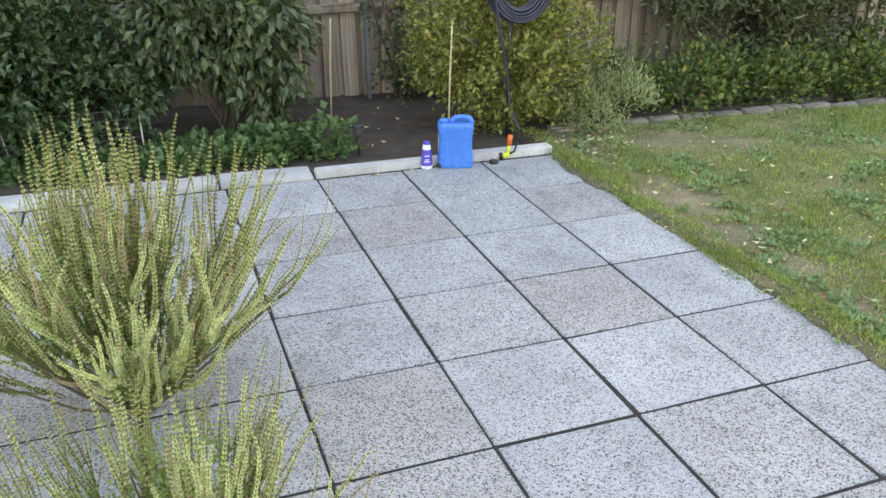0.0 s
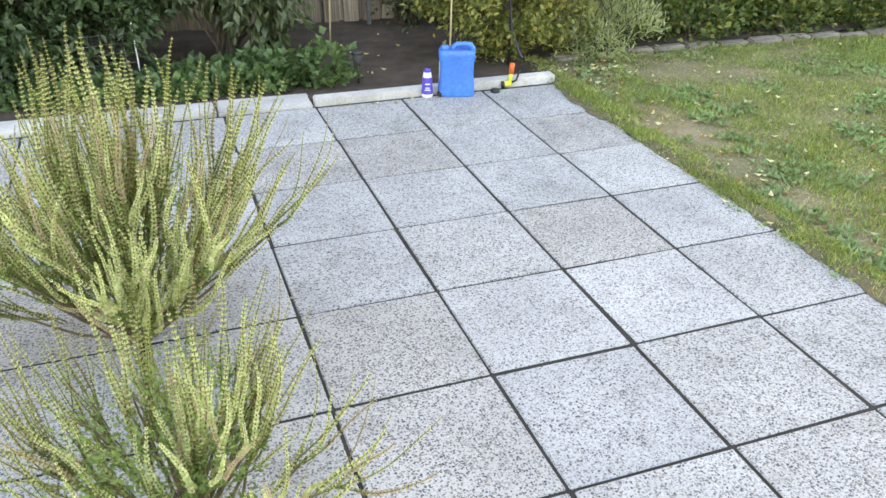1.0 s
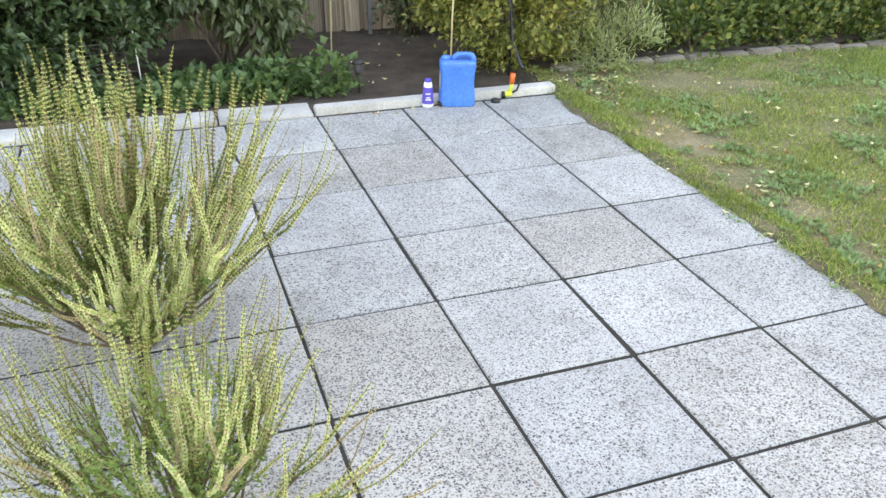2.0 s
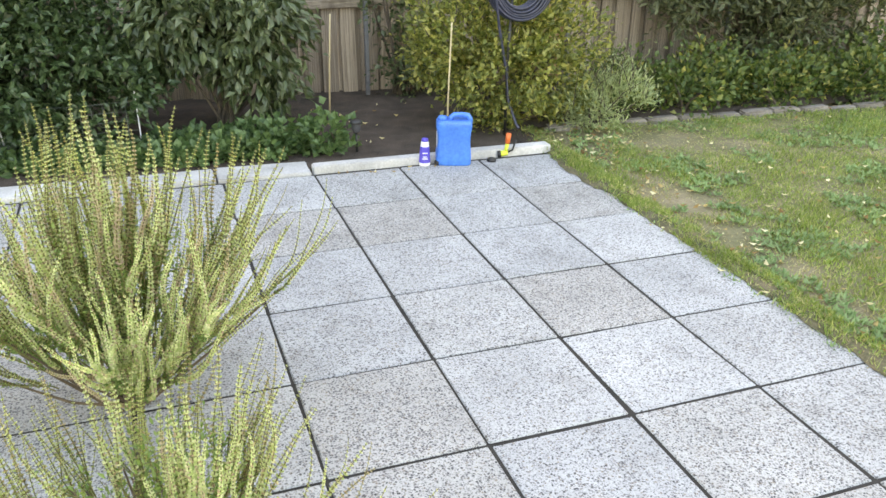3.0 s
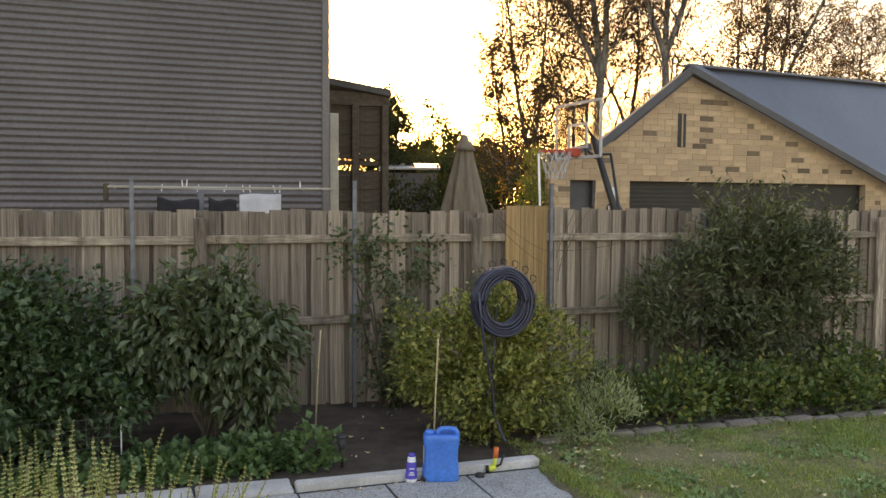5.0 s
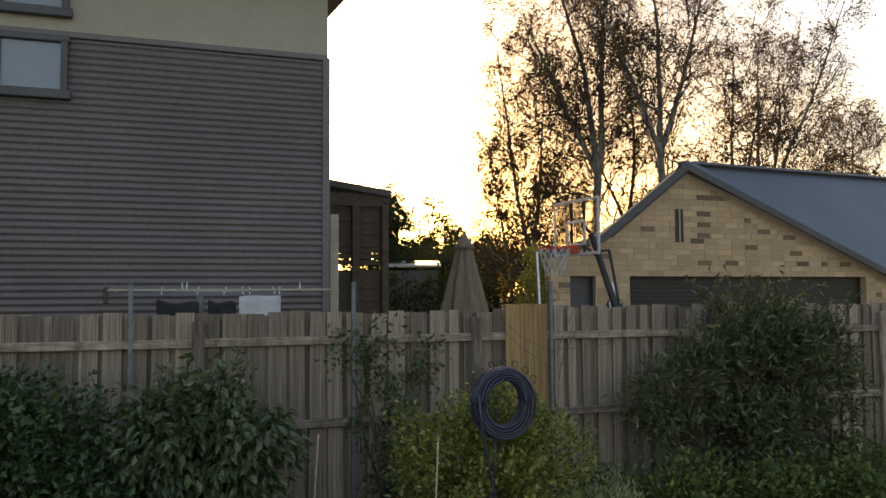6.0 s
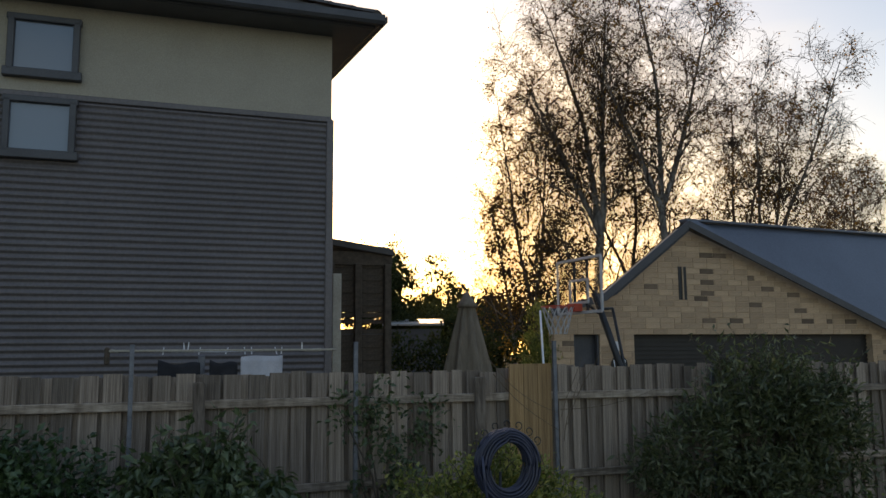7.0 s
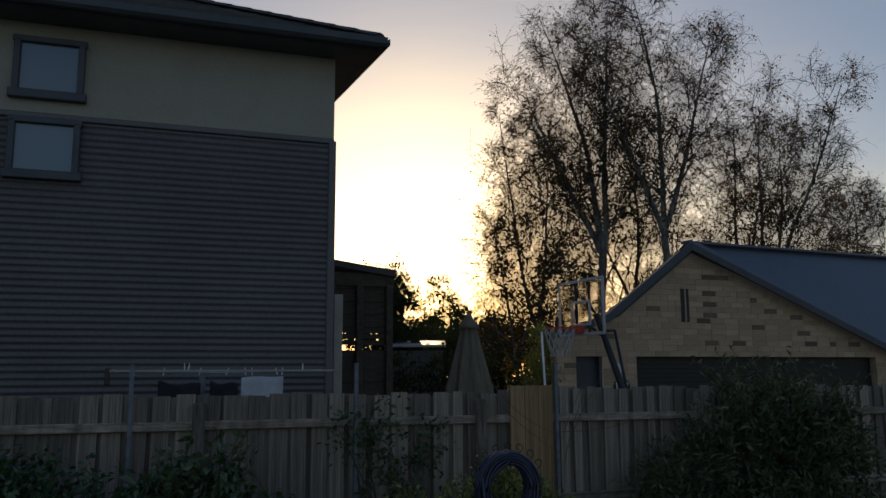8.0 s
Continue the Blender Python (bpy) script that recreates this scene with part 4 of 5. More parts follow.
birch(22.4, 19.4, 8.8, 34, ((0.12, 0.0, 1.0), (-0.2, 0.1, 0.85)), 4500, 0.30, 0.38, 0.11, 0.02)
birch(15.8, 22.6, 11.5, 89, ((0.05, 0.0, 1.0), (-0.3, 0.1, 0.8)), 3000, 0.38, 0.32, 0.11, 0.02)
birch(12.0, 24.4, 8.0, 144, ((-0.1, 0.0, 1.0), (0.2, 0.1, 0.8)), 6000, 0.30, 0.34, 0.08, -0.02)
# lower bushy growth between the birches
for bx, by, bh, sd in ((12.6, 21.6, 6.2, 301), (16.5, 20.4, 5.8, 304), (19.6, 20.0, 6.0, 305)):
    birch(bx, by, bh, sd, ((0.15, 0.0, 1.0), (-0.25, 0.1, 0.9)), 2200, 0.22, 0.42, 0.05, 0.0, limbs=8, label="low bushy young birch with brown autumn leaves")
# a dense knot of twigs in the crown
q = Geo()
for _ in range(170):
    p, d = rng.normal(size=3) * np.array([0.17, 0.17, 0.11]), rng.normal(size=3)
    d /= np.linalg.norm(d)
    q.tube([p - d * 0.16, p + rng.normal(size=3) * 0.02, p + d * 0.16], 0.007, 3)
q.put("twig_knot", M["twig"], middle_birch, m=pose(-0.34, -0.6, 8.63), label="dense dark knot of twigs")


def far_tree(x, y, w, h, n, label):
    t = thing("distant_tree", label, "tree", pose(x, y, 0), "distant trees")
    q = Geo()
    q.tube([(0, 0, 0), (0.02 * w, 0, h * 0.3), (0, 0, h * 0.75)], [w * 0.05, w * 0.035, w * 0.015], 7)
    q.put("trunk", M["bark"], t)
    c = Geo()
    blobs = [(0, 0, h * 0.62, w * 0.36, w * 0.36, h * 0.3)] + [(rng.normal() * w * 0.24, rng.normal() * w * 0.2, h * rng.uniform(0.4, 0.82), w * rng.uniform(0.14, 0.24), w * 0.2, h * rng.uniform(0.1, 0.18)) for i in range(9)]
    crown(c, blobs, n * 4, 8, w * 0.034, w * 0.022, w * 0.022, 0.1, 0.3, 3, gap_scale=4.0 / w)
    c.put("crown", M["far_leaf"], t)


dark_crown = "dark round-headed tree beyond the yards, backlit"
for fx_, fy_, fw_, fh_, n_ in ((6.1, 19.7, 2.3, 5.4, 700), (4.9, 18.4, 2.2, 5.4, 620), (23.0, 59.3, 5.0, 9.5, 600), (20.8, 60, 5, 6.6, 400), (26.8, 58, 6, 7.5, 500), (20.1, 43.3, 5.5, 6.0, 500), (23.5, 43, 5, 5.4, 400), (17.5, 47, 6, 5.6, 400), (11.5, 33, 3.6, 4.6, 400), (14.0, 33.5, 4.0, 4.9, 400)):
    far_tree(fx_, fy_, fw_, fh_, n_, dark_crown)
for hx, hy in ((3.9, 13.0), (4.7, 12.75), (5.5, 12.5), (6.2, 12.3), (6.9, 12.1)):
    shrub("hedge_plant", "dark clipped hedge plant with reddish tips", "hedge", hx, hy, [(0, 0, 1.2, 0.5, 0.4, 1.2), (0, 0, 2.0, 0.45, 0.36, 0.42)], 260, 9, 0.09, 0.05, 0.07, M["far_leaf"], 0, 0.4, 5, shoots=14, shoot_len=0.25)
shrub("cypress", "narrow dense green conifer behind the fence", "tree", 5.62, 10.3, [(0, 0, 0.9, 0.36, 0.36, 0.9), (0, 0, 1.7, 0.36, 0.36, 0.8), (0, 0, 2.35, 0.28, 0.28, 0.5)], 1100, 10, 0.07, 0.018, 0.04, M["leaf_lime"], 0, 0.9, 4)
shrub("shrub", "small autumn-leaved shrub beyond the fence", "shrub", 4.75, 9.9, [(0, 0, 1.5, 0.3, 0.25, 0.8), (0.1, 0, 2.1, 0.25, 0.2, 0.3)], 90, 6, 0.06, 0.04, 0.05, M["autumn"], 0.3, 0.2, 10, hug=2)
shed = thing("shed", "low shed with a pale sunlit metal roof", "shed", pose(5.8, 17.6, 0, 0, 0, -20))
part("wall", bevel_box(1.35, 2.0, 2.6, 0, m=pose(0, 0, 1.3)), M["trim"], shed)
part("roof", bevel_box(1.5, 2.2, 0.06, 0.01, m=pose(0, 0, 2.80) @ pose(0, 0, 0, 5)), M["pale_steel"], shed)


# ---------------------------------------------------------------- loose things on the paving


def on_paving(x, y, rz=0):
    return FALL @ pose(x, y, 0, 0, 0, rz)


def jerry_can():
    t = thing("jerry_can", "blue plastic jerry can standing on the paving", "jerry can", on_paving(1.0, 3.0, -17))
    w, d = 0.252, 0.165
    bm = bmesh.new()
    rings = [(0, 0.95), (0.01, 0.99), (0.05, 1.0), (0.085, 0.985), (0.12, 0.95), (0.155, 0.925), (0.20, 0.925), (0.235, 0.95), (0.262, 0.99), (0.285, 1.0), (0.302, 0.985), (0.312, 0.94), (0.316, 0.86)]
    prev = None
    for z, k in rings:
        vs_ = []
        for i in range(28):
            a = i / 28 * 2 * math.pi
            c, s_ = math.cos(a), math.sin(a)
            e = 0.34
            vs_.append(bm.verts.new((math.copysign(abs(c) ** e, c) * w / 2 * k, math.copysign(abs(s_) ** e, s_) * d / 2 * (k * 0.5 + 0.5), z)))
        if prev:
            for i in range(28):
                bm.faces.new((prev[i], prev[(i + 1) % 28], vs_[(i + 1) % 28], vs_[i]))
        else:
            bm.faces.new(vs_[::-1])
        prev = vs_
    bm.faces.new(prev)
    part("body", bm, M["blue"], t, smooth=True)
    q = Geo()
    q.tube([(-0.025, 0, 0.30), (-0.02, 0, 0.335), (0.0, 0, 0.35), (0.06, 0, 0.352), (0.095, 0, 0.346), (0.108, 0, 0.325), (0.11, 0, 0.295)], [0.022, 0.02, 0.018, 0.017, 0.018, 0.02, 0.022], 12)
    q.put("handle", M["blue"], t, smooth=True)
    q = Geo()
    q.tube([(-0.082, 0, 0.31), (-0.082, 0, 0.334), (-0.082, 0, 0.34)], [0.032, 0.032, 0.026], 16)
    q.put("cap", M["blue"], t, smooth=True)
    q = Geo()
    q.box(0.0015, 0.09, 0.11, pose(-0.1195, 0, 0.165))
    q.put("side_label", M["white"], t)
    return t


jerry_can()


def bottle():
    t = thing("squeeze_bottle", "white plastic bottle with a blue-violet label on the paving", "bottle", on_paving(0.785, 3.0, -15) @ Matrix.Scale(1.15, 4))
    q = Geo()
    q.tube([(0, 0, 0), (0, 0, 0.006), (0, 0, 0.03), (0, 0, 0.11), (0, 0, 0.14), (0, 0, 0.152)], [0.033, 0.036, 0.035, 0.028, 0.025, 0.022], 14)
    q.put("body", M["white"], t, smooth=True)
    q = Geo()
    q.tube([(0, 0, 0.022), (0, 0, 0.03), (0, 0, 0.122)], [0.0362, 0.0358, 0.0282], 14, caps=False)
    q.put("label_band", M["purple"], t, smooth=True)
    for z, w in ((0.085, 0.03), (0.062, 0.024), (0.05, 0.034)):
        q = Geo()
        q.box(w, 0.002, 0.006, pose(0, -0.0345 + (z - 0.05) * 0.09, z))
        q.put("label_bar", M["white"], t)
    q = Geo()
    q.tube([(0, 0, 0.15), (0, 0, 0.168), (0, 0, 0.172)], [0.021, 0.020, 0.014], 12)
    q.put("cap", M["purple"], t, smooth=True)


bottle()


def disc_lid(x, y, r, h, label):
    t = thing("plastic_lid", label, "lid", on_paving(x, y))
    q = Geo()
    q.tube([(0, 0, 0), (0, 0, h * 0.8), (0, 0, h)], [r, r, r * 0.9], 18)
    q.put("rim", M["black"], t, smooth=True)
    q = Geo()
    q.tube([(0, 0, h), (0, 0, h + 0.004)], [r * 0.55, r * 0.5], 14)
    q.put("boss", M["black"], t)


disc_lid(1.28, 2.95, 0.034, 0.02, "small black plastic lid lying on the paving")
disc_lid(0.875, 2.98, 0.022, 0.03, "small black cap beside the blue can")

# coiled hose on its stand
hx, hy = fx(0.78, -1.64)
stand = thing("hose_stand", "dark metal garden stand with scrolled hooks", "hose stand", pose(hx, hy, gz(hx, hy), 0, 0, -4))
q = Geo()
q.tube([(0, 0, -0.05), (0, 0, 0.6), (0.02, 0, 1.12)], [0.012, 0.012, 0.012], 8)
q.put("pole", M["black"], stand, smooth=True)
for k in range(7):
    a0 = -1.0 + k * 0.33
    c = Vector((0.07 + 0.275 * math.sin(a0), -0.02, 1.165 + 0.295 * math.cos(a0)))
    q = Geo()
    q.tube([tuple(c + Vector((0.03 * math.cos(t) * (1 - t / 9) + 0.02 * math.sin(a0), 0, 0.03 * math.sin(t) * (1 - t / 9) + 0.012))) for t in np.linspace(-1.6, 4.4, 12)], 0.004, 5)
    q.put("scroll", M["black"], stand, smooth=True)
hose = thing("garden_hose", "dark blue-black garden hose in a thick coil hung on the stand", "hose", stand.matrix_basis.copy())
q = Geo()
pts = []
turns, per = 25, 30
for i in range(turns * per):
    a = i / per * 2 * math.pi
    k = i // per
    layer, row = k % 5, k // 5
    R_ = 0.166 + 0.0195 * layer + 0.004 * math.sin(a * 2 + k)
    pts.append((0.072 + R_ * math.sin(a) * 0.97, -0.07 + 0.03 * row + 0.006 * math.sin(a * 3 + k * 1.7), 1.165 + R_ * math.cos(a) * 1.09))
q.tube(pts, 0.0105, 7)
q.put("coil", M["hose"], hose, smooth=True)
q = Geo()
q.tube([(-0.155, -0.1, 1.25), (-0.14, -0.1, 1.05), (-0.10, -0.07, 0.85), (-0.03, -0.05, 0.55), (0.0, -0.05, 0.3), (0.03, -0.16, 0.14), (0.035, -0.2, 0.12)], 0.0105, 8)
q.put("tail", M["hose"], hose, smooth=True)
nz = thing("hose_connector", "orange and lime plastic hose connector at the kerb", "hose fitting", on_paving(1.42, 3.02, -15))
for nm, p0, p1, r0, r1, mt in (("sleeve", (0.01, 0, 0.10), (0.015, 0, 0.175), 0.018, 0.02, "orange"), ("barrel", (0.0, 0, 0.03), (0.01, 0, 0.10), 0.014, 0.015, "lime"), ("nut", (-0.04, -0.01, 0.022), (0.012, 0, 0.03), 0.022, 0.02, "lime")):
    q = Geo()
    q.tube([p0, tuple((a + b) / 2 for a, b in zip(p0, p1)), p1], [r0, (r0 + r1) / 2, r1], 10)
    q.put(nm, M[mt], nz, smooth=True)
q = Geo()
q.tube([(0.01, 0, 0.03), (0.05, 0.0, 0.05), (0.07, 0.02, 0.1), (0.075, 0.02, 0.12)], 0.008, 7)
q.put("loop", M["black"], nz, smooth=True)
q = Geo()
q.tube([(-0.06, -0.01, 0.02), (-0.038, -0.01, 0.022)], [0.026, 0.026], 12)
q.put("end_cap", M["black"], nz, smooth=True)

# canes, solar light, wire guard
for (u, v, h, lx) in ((-0.48, -0.93, 0.86, 0.05), (0.29, -1.65, 0.89, 0.04)):
    x, y = fx(u, v)
    q = Geo()
    q.tube([(0, 0, -0.05), (lx * 0.4, 0, h * 0.5), (lx, 0.01, h)], [0.008, 0.007, 0.006], 7)
    tagged(q.put("garden_stake", M["bamboo"], m=pose(x, y, gz(x, y)), smooth=True), "thin pale bamboo cane standing in the soil", "stake", "bamboo canes")
x, y = 0.40, 3.4
lamp = thing("solar_light", "small dark solar garden light on a stake", "garden light", pose(x, y, gz(x, y)))
q = Geo()
q.tube([(0, 0, -0.03), (0, 0, 0.16)], [0.009, 0.009], 8)
q.put("stake", M["black"], lamp, smooth=True)
q = Geo()
q.tube([(0, 0, 0.15), (0, 0, 0.17), (0, 0, 0.22), (0, 0, 0.225)], [0.018, 0.03, 0.036, 0.036], 12)
q.put("lantern", M["trim"], lamp, smooth=True)
q = Geo()
q.tube([(0, 0, 0.224), (0, 0, 0.24), (0, 0, 0.246)], [0.046, 0.04, 0.02], 12)
q.put("solar_cap", M["black"], lamp, smooth=True)
guard = thing("wire_guard", "low green wire mesh guard round the shrub", "wire guard", pose(-1.07, 3.86, gz(-1.07, 3.86)))
q = Geo()
for i in range(25):
    q.tube([(-i * 0.075, 0.02 * math.sin(i * 0.9), 0), (-i * 0.075, 0.02 * math.sin(i * 0.9), 0.36)], 0.0026, 4)
for k in range(6):
    q.tube([(-i * 0.15, 0.02 * math.sin(i * 1.8), 0.02 + k * 0.068) for i in range(13)], 0.0026, 4)
tagged(q.put("wire_mesh", M["wire"], guard), kind="stuff")
for px_, lean, hh in ((0.0, 0.0, 0.46), (-0.86, -0.06, 0.5)):
    q = Geo()
    q.tube([(px_, -0.01, -0.03), (px_ + lean, -0.01, hh)], [0.006, 0.005], 6)
    q.put("rod", M["white"], guard)
q = Geo()
q.tube([(-0.99, -0.01, 0.49), (-0.92, -0.01, 0.505), (-0.85, -0.02, 0.52)], [0.004, 0.008, 0.004], 6)
q.tube([(-0.95, -0.03, 0.53), (-0.92, -0.01, 0.505), (-0.90, 0.03, 0.49)], [0.004, 0.008, 0.004], 6)
q.put("cross_top", M["white"], guard)
x, y = fx(3.04, -1.0)
ball = thing("garden_ball", "small navy glazed garden ball among the low plants", "garden ball", pose(x, y, gz(x, y)))
q = Geo()
q.tube([(0, 0, 0), (0, 0, 0.2)], [0.006, 0.006], 6)
q.put("stem", M["black"], ball)
q = Geo()
zz = np.linspace(-1, 1, 11)
q.tube([(0, 0, 0.25 + 0.055 * z) for z in zz], 0.055 * np.sqrt(np.maximum(0.002, 1 - zz ** 2)), 14)
q.put("globe", M["navy"], ball, smooth=True)

# steel posts in front of the fence
for u, h in ((-1.86, 2.03), (0.03, 2.08), (2.03, 2.12), (3.85, 1.86)):
    x, y = fx(u, -0.15)
    t = thing("trellis_post", "slim grey galvanised post in front of the fence", "post", pose(x, y, gz(x, y), 0, rng.normal() * 0.3, -2), "trellis posts")
    part("shaft", bevel_box(0.036, 0.036, h + 0.1, 0.003, m=pose(0, 0, h / 2 - 0.05)), M["galv"], t)
    part("post_cap", bevel_box(0.04, 0.04, 0.012, 0.003, m=pose(0, 0, h + 0.005)), M["galv"], t)
q = Geo()
for (u0, z0, u1, z1, sag) in ((1.3, 1.95, 2.0, 1.42, 0.08), (1.35, 1.80, 2.02, 1.25, 0.05), (2.05, 1.45, 3.1, 1.62, 0.06), (2.08, 1.15, 2.25, 1.75, -0.02), (2.12, 1.3, 2.5, 2.0, -0.03), (2.06, 1.38, 2.28, 1.95, 0.02)):
    q.tube([(u0 + (u1 - u0) * f, -0.2 + 0.03 * math.sin(f * 5), z0 + (z1 - z0) * f - sag * math.sin(f * math.pi)) for f in np.linspace(0, 1, 7)], [0.004, 0.004, 0.0035, 0.003, 0.003, 0.002, 0.002], 5)
tagged(q.put("dry_vine", M["woody"], m=FENCE), "thin dry vine canes strung along the fence", "vine")

# clothes line on the house wall
line = thing("clothes_line", "pale wall-mounted folding clothes line with pegs", "clothes line", FENCE)
part("front_bar", bevel_box(2.25, 0.02, 0.022, 0.004, m=pose(-1.0, 1.2, 2.05)), M["post_white"], line)
for u in (-2.1, -0.05):
    part("side_arm", bevel_box(0.025, 1.02, 0.03, 0.004, m=pose(u, 1.7, 2.05)), M["post_white"], line)
part("support_post", bevel_box(0.07, 0.07, 2.0, 0.006, m=pose(-1.24, 1.5, 1.0)), M["galv"], line)
# plain block standing in for a dark shaggy thing hung at the bar's end
part("dark_hanging_lump", bevel_box(0.05, 0.06, 0.17, 0.012, m=pose(-2.14, 1.22, 2.0)), M["bark"], line)
for k in range(5):
    q = Geo()
    q.tube([(-2.1, 1.3 + k * 0.16, 2.05), (-1.05, 1.3 + k * 0.16, 2.035), (-0.05, 1.3 + k * 0.16, 2.05)], 0.003, 4)
    q.put("cord", M["white"], line)
peg = Geo()
peg.box(0.012, 0.02, 0.075, pose(0, 0, 0), 0.7)
peg_me = peg.mesh("peg", M["white"])
for u in (-1.62, -1.42, -1.38, -1.27, -1.0, -0.82, -0.75, -0.5, -0.44, -0.2, -1.9):
    o = new("peg", peg_me)
    o.parent = line
    o.matrix_basis = pose(u, 1.3 + (0.16 if u in (-1.42, -0.2) else 0), 2.045 + (0.05 if u in (-1.42, -1.38, -0.2) else 0), 0, rng.normal() * 14, 0)


def washing(u0, u1, top, drop, wavy, material, label):
    n, k = 14, 8
    q = Geo()
    v = []
    for j in range(k):
        for i in range(n):
            f, g_ = i / (n - 1), j / (k - 1)
            sag = wavy * (math.sin(f * math.pi * 2.5 + u0) + math.sin(f * math.pi) + 1.4 * f) * (1 - g_)
            v.append((u0 + (u1 - u0) * f, 1.28 + 0.03 * math.sin(f * 9 + u0) * g_, top - sag - drop * g_))
    q.add(v, [(j * n + i, j * n + i + 1, (j + 1) * n + i + 1, (j + 1) * n + i) for j in range(k - 1) for i in range(n - 1)])
    ob = q.put("washing", material, m=FENCE, smooth=True)
    so = ob.modifiers.new("thick", "SOLIDIFY")
    so.thickness = 0.006
    tagged(ob, label, "laundry", "washing on the line")


washing(-1.67, -1.26, 1.945, 0.33, 0.014, M["cloth_dark"], "dark garment pegged on the clothes line")
washing(-1.17, -0.89, 1.945, 0.28, 0.012, M["cloth_dark"], "small dark garment pegged on the line")
washing(-0.86, -0.43, 1.985, 0.45, -0.004, M["cloth_white"], "white towel pegged on the clothes line")

# folded garden umbrella in its cover
umb = thing("garden_umbrella", "folded garden umbrella in faded cream canvas", "umbrella", pose(3.84, 9.35, 0))
q = Geo()
rings = []
for z, r_ in ((0.55, 0.44), (0.9, 0.44), (1.4, 0.40), (1.8, 0.34), (2.2, 0.24), (2.5, 0.16), (2.72, 0.11), (2.76, 0.10)):
    rings.append([(r_ * (1 + 0.16 * math.cos(a * 8 + 0.4 * math.sin(z * 3))) * math.cos(a), r_ * 0.9 * (1 + 0.16 * math.cos(a * 8)) * math.sin(a), z) for a in np.linspace(0, 2 * math.pi, 64, endpoint=False)])
q.add([p for r_ in rings for p in r_], [(j * 64 + i, j * 64 + (i + 1) % 64, (j + 1) * 64 + (i + 1) % 64, (j + 1) * 64 + i) for j in range(len(rings) - 1) for i in range(64)])
q.put("canopy", M["canvas"], umb, smooth=True)
q = Geo()
q.tube([(0, 0, 2.70), (0, 0, 2.76), (0, 0, 2.86), (0, 0, 2.93)], [0.17, 0.14, 0.07, 0.04], 12)
q.put("top_cap", M["canvas"], umb, smooth=True)
q = Geo()
q.tube([(0, 0, 0), (0, 0, 2.95)], [0.024, 0.024], 10)
q.put("pole", M["post_white"], umb)
q = Geo()
q.tube([(0, 0, 0), (0, 0, 0.06), (0, 0, 0.09)], [0.28, 0.26, 0.08], 18)
q.put("foot", M["kerb"], umb)

# basketball hoop
px_, py_ = FENCE @ Vector((3.92, 2.8, 0)), None
HOOP = Matrix.Translation((px_.x, px_.y, 0)) @ pose(0, 0, 0, 0, 0, -20.8 - 66)   # x along the board, -y towards the rim
hoop = thing("basketball_hoop", "portable basketball hoop with clear board and white net", "basketball hoop", HOOP)
bz, bw, bh = 2.93, 1.1, 0.76
for nm, sx, sz, ox, oz in (("board_edge", bw, 0.034, 0, bh / 2), ("board_edge", bw, 0.04, 0, -bh / 2), ("board_edge", 0.034, bh, -bw / 2, 0), ("board_edge", 0.034, bh, bw / 2, 0),
                           ("target_line", 0.45, 0.035, 0, 0.08), ("target_line", 0.45, 0.035, 0, -0.24), ("target_line", 0.035, 0.34, -0.22, -0.08), ("target_line", 0.035, 0.34, 0.22, -0.08)):
    part(nm, bevel_box(sx, 0.03, sz, 0.003, m=pose(ox, 0, bz + oz)), M["acrylic"], hoop)
pane = part("clear_panel", bevel_box(bw - 0.05, 0.008, bh - 0.05, 0, m=pose(0, 0.004, bz)), M["clear"], hoop, "clear acrylic backboard panel")
for x in (-0.16, 0.16):
    part("board_brace", bevel_box(0.035, 0.03, bh, 0.003, m=pose(x, 0.035, bz + 0.02)), M["black"], hoop)
q = Geo()
q.tube([(0.225 * math.cos(a), -0.36 + 0.225 * math.sin(a), bz - 0.30) for a in np.linspace(0, 2 * math.pi, 25)], 0.01, 6)
q.put("rim", M["red"], hoop, smooth=True)
part("rim_plate", bevel_box(0.16, 0.14, 0.11, 0.006, m=pose(0, -0.07, bz - 0.31)), M["red"], hoop)
q = Geo()
for k in range(12):
    for sgn in (-1, 1):
        q.tube([((0.22 - 0.10 * f) * math.cos(k * 0.5236 + sgn * f * 0.9), -0.36 + (0.22 - 0.10 * f) * math.sin(k * 0.5236 + sgn * f * 0.9), bz - 0.30 - 0.38 * f) for f in np.linspace(0, 1, 6)], 0.005, 4)
tagged(q.put("net", M["acrylic"], hoop), kind="stuff")
for nm, a, b, r_ in (("pole", (0.0, 0.25, 2.85), (0.12, 1.25, 0.1), 0.048), ("brace", (0.0, 0.06, bz - 0.2), (0.0, 0.32, 2.55), 0.02), ("brace", (0.0, 0.06, bz + 0.15), (0.0, 0.25, 2.85), 0.02), ("strut", (0.02, 0.55, 2.62), (0.13, 0.95, 0.3), 0.022), ("strut", (0.0, 0.3, 2.6), (0.02, 0.55, 2.62), 0.02)):
    q = Geo()
    q.tube([a, b], [r_, r_], 10)
    q.put(nm, M["black"], hoop, smooth=True)
part("ballast_base", bevel_box(0.7, 1.0, 0.16, 0.04, 2, m=pose(0.12, 1.4, 0.08)), M["black"], hoop)
q = Geo()
q.tube([(0, 0, 0), (-0.01, 0, 1.3), (-0.05, 0.02, 2.5)], [0.015, 0.014, 0.012], 8)
tagged(q.put("white_pole", M["white"], m=pose(3.45, 6.1, gz(3.45, 6.0)), smooth=True), "thin white pole standing just behind the fence", "pole")
